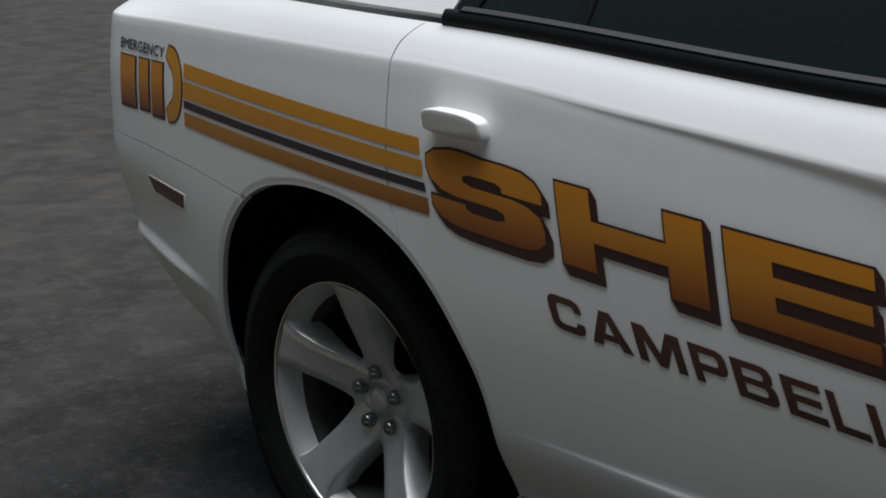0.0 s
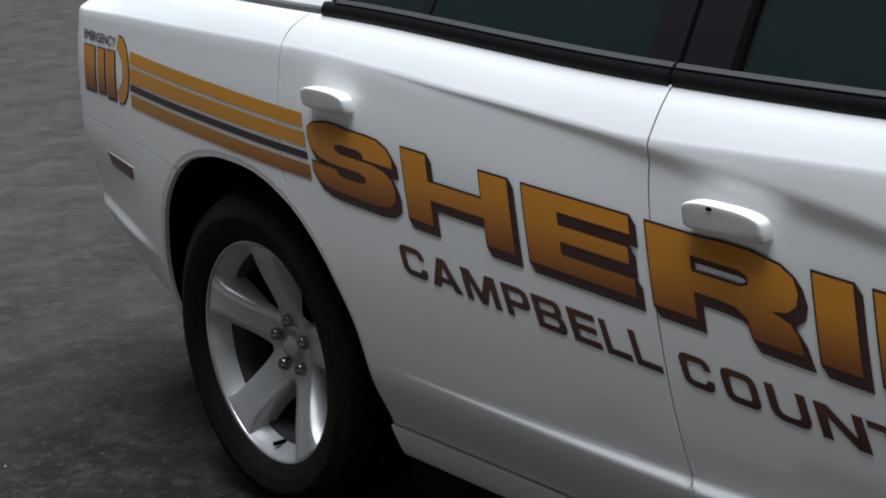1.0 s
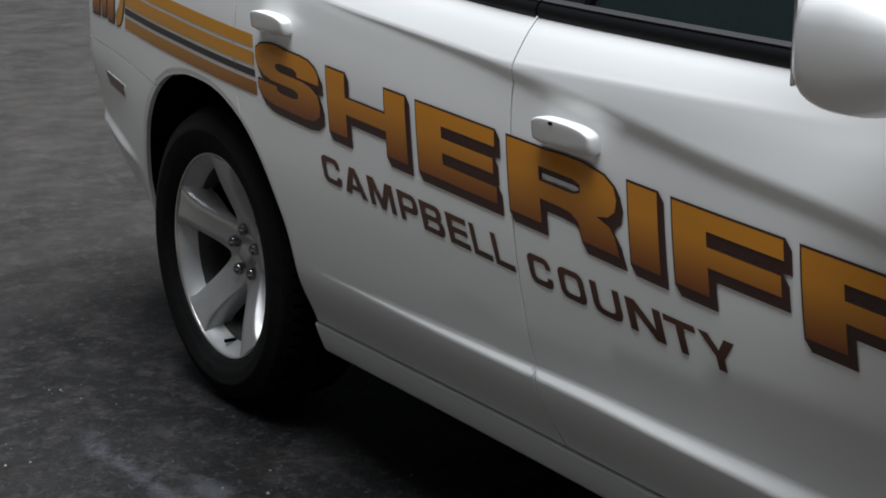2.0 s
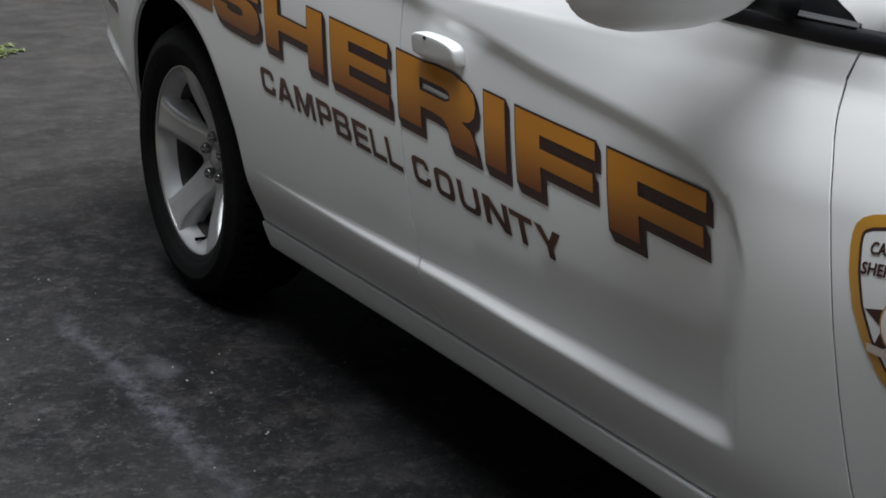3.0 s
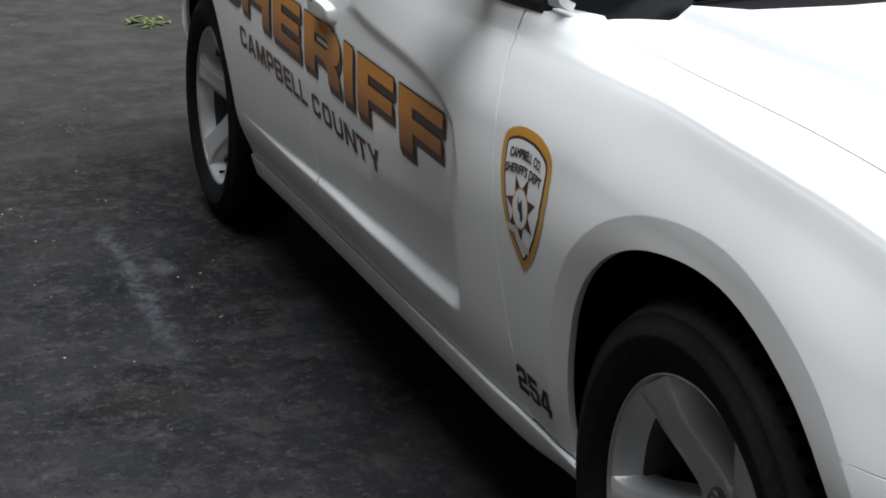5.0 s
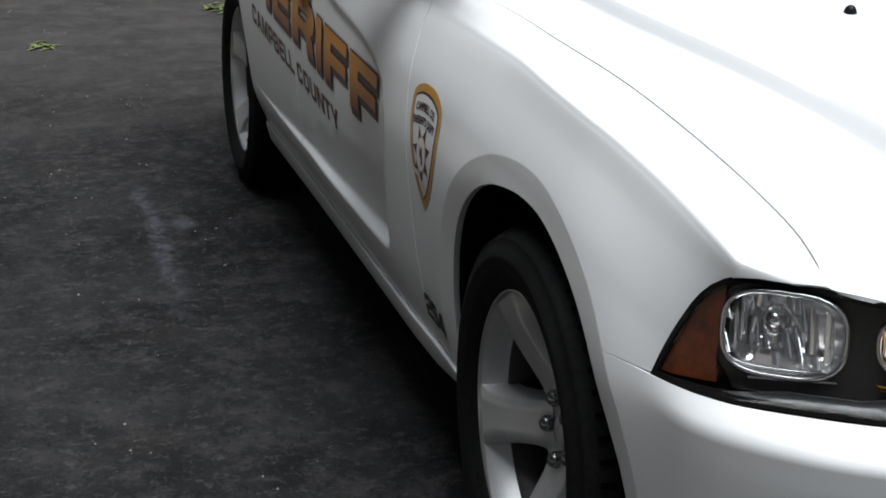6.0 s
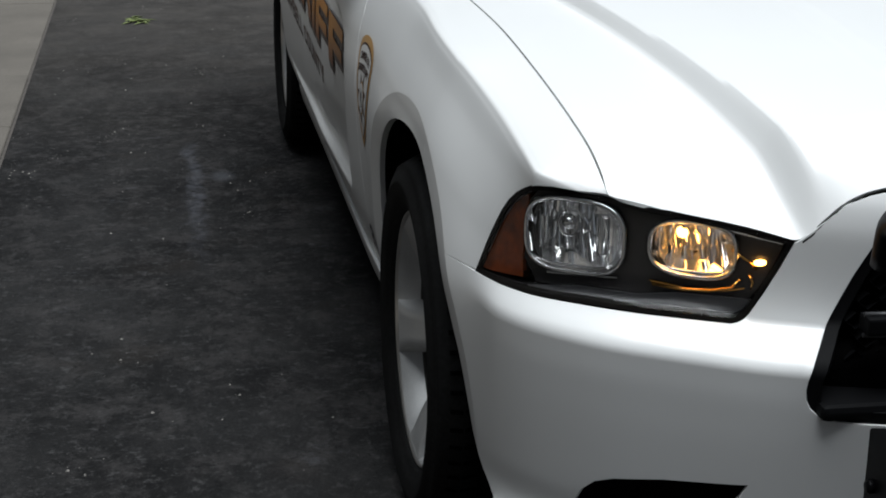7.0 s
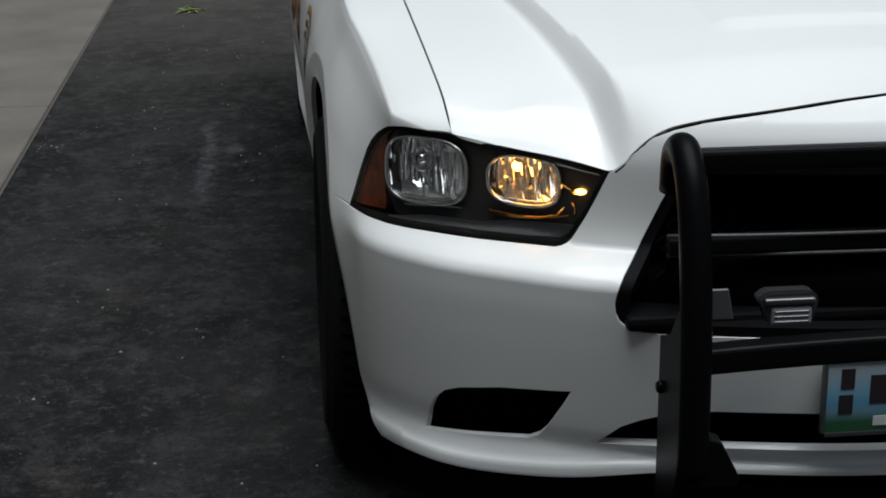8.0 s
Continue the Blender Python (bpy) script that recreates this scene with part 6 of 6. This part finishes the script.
for y0, y1, z0, z1, m in ((-0.128, -0.106, 0.466, 0.500, CHARCOAL), (-0.130, -0.107, 0.424, 0.456, CHARCOAL), (-0.080, -0.045, 0.440, 0.488, CHARCOAL), (-0.030, 0.005, 0.430, 0.495, CHARCOAL), (0.020, 0.055, 0.430, 0.495, CHARCOAL), (0.070, 0.105, 0.430, 0.495, CHARCOAL), (-0.072, 0.072, 0.402, 0.418, PAPER)):
    part("plate_bar", box(4.0258, 4.0272, y0, y1, z0, z1), m, plate)

# ---- push bumper ----
BAR_BLACK = material("black_powder_coat", (0.004, 0.004, 0.0045), 0.36, spec=0.10, grain=0.25, grain_size=500, bump=0.06, bump_size=500)
BAR_RUBBER = material("black_push_rubber", (0.003, 0.003, 0.0035), 0.4, spec=0.07, grain=0.2, grain_size=300)
top_bar = box(4.030, 4.062, -0.40, 0.40, 0.835, 0.868, 0.010, 4)
for v in top_bar.verts:
    v.co.z += 0.010 * (1 - (v.co.y / 0.40) ** 2)
push = part("push_bumper", top_bar, BAR_BLACK, car, "black steel push bumper bolted before the grille")
up = pchip([0.0, 0.10, 0.22, 0.35, 0.55, 0.8, 1.0], [3.985, 4.000, 4.045, 4.095, 4.140, 4.165, 4.170])
uz = pchip([0.0, 0.10, 0.22, 0.35, 0.55, 0.8, 1.0], [0.790, 0.850, 0.871, 0.840, 0.732, 0.560, 0.400])
for s in (-1, 1):
    ts = np.linspace(0, 1, 40)
    path = [(float(up(np.array(t))), s * 0.401, float(uz(np.array(t)))) for t in ts]
    part("push_upright", tube(path, [0.019 + 0.0045 * min(1, t * 4) for t in ts], 18), BAR_RUBBER, push, "rubber-faced push bumper upright")
    bm = bmesh.new()
    prof = [(4.035, 0.575), (4.10, 0.60), (4.145, 0.66), (4.16, 0.60), (4.165, 0.40), (4.12, 0.305), (4.035, 0.300)]
    f0 = [bm.verts.new((x, s * 0.418 - 0.005, z)) for x, z in prof]
    f1 = [bm.verts.new((x, s * 0.418 + 0.005, z)) for x, z in prof]
    bm.faces.new(f0)
    bm.faces.new(f1[::-1])
    for i in range(len(prof)):
        bm.faces.new((f0[i], f0[(i + 1) % len(prof)], f1[(i + 1) % len(prof)], f1[i]))
    bmesh.ops.bevel(bm, geom=bm.edges[:], offset=0.002, segments=1, affect="EDGES")
    part("push_plate", fix(bm), BAR_BLACK, push, "flat black mounting plate")
    part("bolt", lathe([(0.001, -0.008), (0.008, -0.008), (0.010, -0.004), (0.010, 0.002)], 14), BAR_BLACK, push).location = (4.06, s * 0.418 - 0.006, 0.50)
low_rail = box(4.112, 4.152, -0.40, 0.40, 0.550, 0.590, 0.009, 4)
bmesh.ops.subdivide_edges(low_rail, edges=[e for e in low_rail.edges if abs(e.verts[0].co.y - e.verts[1].co.y) > 0.5], cuts=12)
for v in low_rail.verts:
    v.co.z += 0.012 * (1 - (v.co.y / 0.40) ** 2)
part("push_rail", low_rail, BAR_BLACK, push, "black lower push rail")
for s in (-1, 1):
    bm = bmesh.new()
    prof = [(-0.37, 0.450), (-0.352, 0.444), (-0.322, 0.385), (-0.326, 0.372), (-0.41, 0.372)]
    f0, f1 = ([bm.verts.new((x, -s * y, z)) for y, z in prof] for x in (4.118, 4.152))
    bm.faces.new(f0)
    bm.faces.new(f1[::-1])
    for i in range(len(prof)):
        bm.faces.new((f0[i], f0[(i + 1) % len(prof)], f1[(i + 1) % len(prof)], f1[i]))
    bmesh.ops.bevel(bm, geom=bm.edges[:], offset=0.002, segments=1, affect="EDGES")
    part("push_foot", fix(bm), BAR_BLACK, push, "black lower foot of the push bumper")
LED = material("clear_led_lens", (0.22, 0.225, 0.23), 0.12, grain=0.2, grain_size=300)
DULL_LED = material("dull_led_reflector", (0.13, 0.13, 0.135), 0.35, metal=0.8)
# a small lamp: a housing with cut corners, a hood over it, a clear lens below
bm = bmesh.new()
prof = [(-0.296, 0.650), (-0.282, 0.662), (-0.214, 0.662), (-0.200, 0.650), (-0.203, 0.638), (-0.209, 0.610), (-0.277, 0.610), (-0.284, 0.638)]
f0, f1 = ([bm.verts.new((x, y, z)) for y, z in prof] for x in (4.078, 4.104))
bm.faces.new(f0)
bm.faces.new(f1[::-1])
for i in range(len(prof)):
    bm.faces.new((f0[i], f0[(i + 1) % len(prof)], f1[(i + 1) % len(prof)], f1[i]))
bmesh.ops.bevel(bm, geom=bm.edges[:], offset=0.003, segments=2, affect="EDGES")
strobe = part("strobe_lamp", fix(bm), material("smoked_lamp_housing", (0.035, 0.036, 0.036), 0.18), push, "small unlit strobe lamp with clear lens")
part("strobe_hood", box(4.100, 4.112, -0.286, -0.208, 0.643, 0.653, 0.004, 3), DULL_LED, strobe, "dull bright hood edge")
part("strobe_lens", box(4.100, 4.110, -0.274, -0.212, 0.611, 0.638, 0.004, 2), LED, strobe, "clear strobe lens")
for k in range(3):
    part("led_strip", box(4.1095, 4.1120, -0.270, -0.217, 0.6145 + k * 0.0080, 0.6178 + k * 0.0080, 0.001, 1), DULL_LED, strobe)
bracket = box(4.075, 4.080, -0.362, -0.322, 0.612, 0.661, 0.002, 1)
for v in bracket.verts:
    v.co.y -= 0.010 * max(0.0, (v.co.z - 0.612) / 0.05) * (v.co.y > -0.34)
part("strobe_bracket", bracket, material("grey_bracket", (0.09, 0.09, 0.095), 0.45, metal=0.3), push, "grey metal bracket")

# a black tube in the gap between bonnet and nose, added as its shade
us = np.linspace(0.775, 1.25, 40)
gap_line = front(us, lead_z(plan_y(us))) - np.array([0.0022, 0, 0.0022])
for s in (1, -1):
    part("bonnet_gap_shade", tube([(float(p[0]), s * float(p[1]), float(p[2])) for p in gap_line], 0.0026, 8), GAP, car)



# ---- apron, weeds, grit ----
CX = (-14.0, -11.0, -8.0, -5.4, -3.3, -1.28, -0.30, 1.6, 3.6, 5.6, 8.0, 11.0, 14.0)
apron = part("apron", plane("apron", -40, 40, -7.8, -1.925, 0.004), material("apron_joint_dirt", (0.07, 0.062, 0.055), 0.9, grain=0.3, grain_size=90), None)
tagged(apron, "pale worn concrete apron beside the asphalt", "pavement", kind="structure")
rnd = random.Random(4)
for x0, x1 in zip(CX, CX[1:]):
    for y0, y1 in ((-3.9, -1.93), (-5.9, -3.9), (-7.84, -5.9)):
        g = 0.006
        part("slab", box(x0 + g, x1 - g, y0 + g, y1 - g, -0.04, 0.012 + rnd.uniform(-0.002, 0.002), 0.004, 1), CONCRETE, apron)

LEAF = material("dry_green_leaf", (0.13, 0.16, 0.05), 0.7, grain=0.4, grain_size=40)


def weed(at, n, spread, seed):
    r = random.Random(seed)
    bm = bmesh.new()
    for _ in range(n):
        a, d = r.uniform(0, 2 * math.pi), r.uniform(0.0, spread)
        x, y = d * math.cos(a) * 1.6, d * math.sin(a)
        l, w, t = r.uniform(0.025, 0.055), r.uniform(0.006, 0.012), r.uniform(0, 2 * math.pi)
        h = r.uniform(0.004, 0.02)
        c, s = math.cos(t), math.sin(t)
        pts = [(-l, 0, 0.002), (0, -w, h), (l, 0, h * 0.6), (0, w, h)]
        bm.faces.new([bm.verts.new((x + p * c - q * s, y + p * s + q * c, z)) for p, q, z in pts])
    ob = part("fallen_leaves", bm, LEAF, None)
    ob.location = at
    return tagged(ob, "small patch of yellow-green fallen leaves on asphalt", "leaves", kind="stuff")


weed((-2.71, -1.475, 0.0), 34, 0.07, 1)
weed((-3.72, -0.43, 0.0), 60, 0.12, 2)

GRIT = material("pale_grit", (0.19, 0.18, 0.165), 0.85, grain=0.3, grain_size=200)
r = random.Random(11)
bm = bmesh.new()
px, py = 1.0, -1.4
for _ in range(520):
    if r.random() < 0.12:
        px, py = r.uniform(-5, 5.2), r.uniform(-1.9, -0.95)
    x, y = (px + r.gauss(0, 0.07), py + r.gauss(0, 0.04)) if r.random() < 0.7 else (r.uniform(-5, 5.2), r.uniform(-1.9, -0.75))
    s = 0.0014 + 0.0042 * r.random() ** 5
    base = [bm.verts.new((x + s * r.uniform(0.6, 1.3) * math.cos(k * 1.57 + 0.4), y + s * r.uniform(0.6, 1.3) * math.sin(k * 1.57 + 0.4), 0.0)) for k in range(4)]
    topv = bm.verts.new((x, y, s * 0.9))
    for k in range(4):
        bm.faces.new((base[k], base[(k + 1) % 4], topv))
tagged(part("grit", fix(bm), GRIT, None), "pale grit scattered on the asphalt", "grit", kind="stuff")
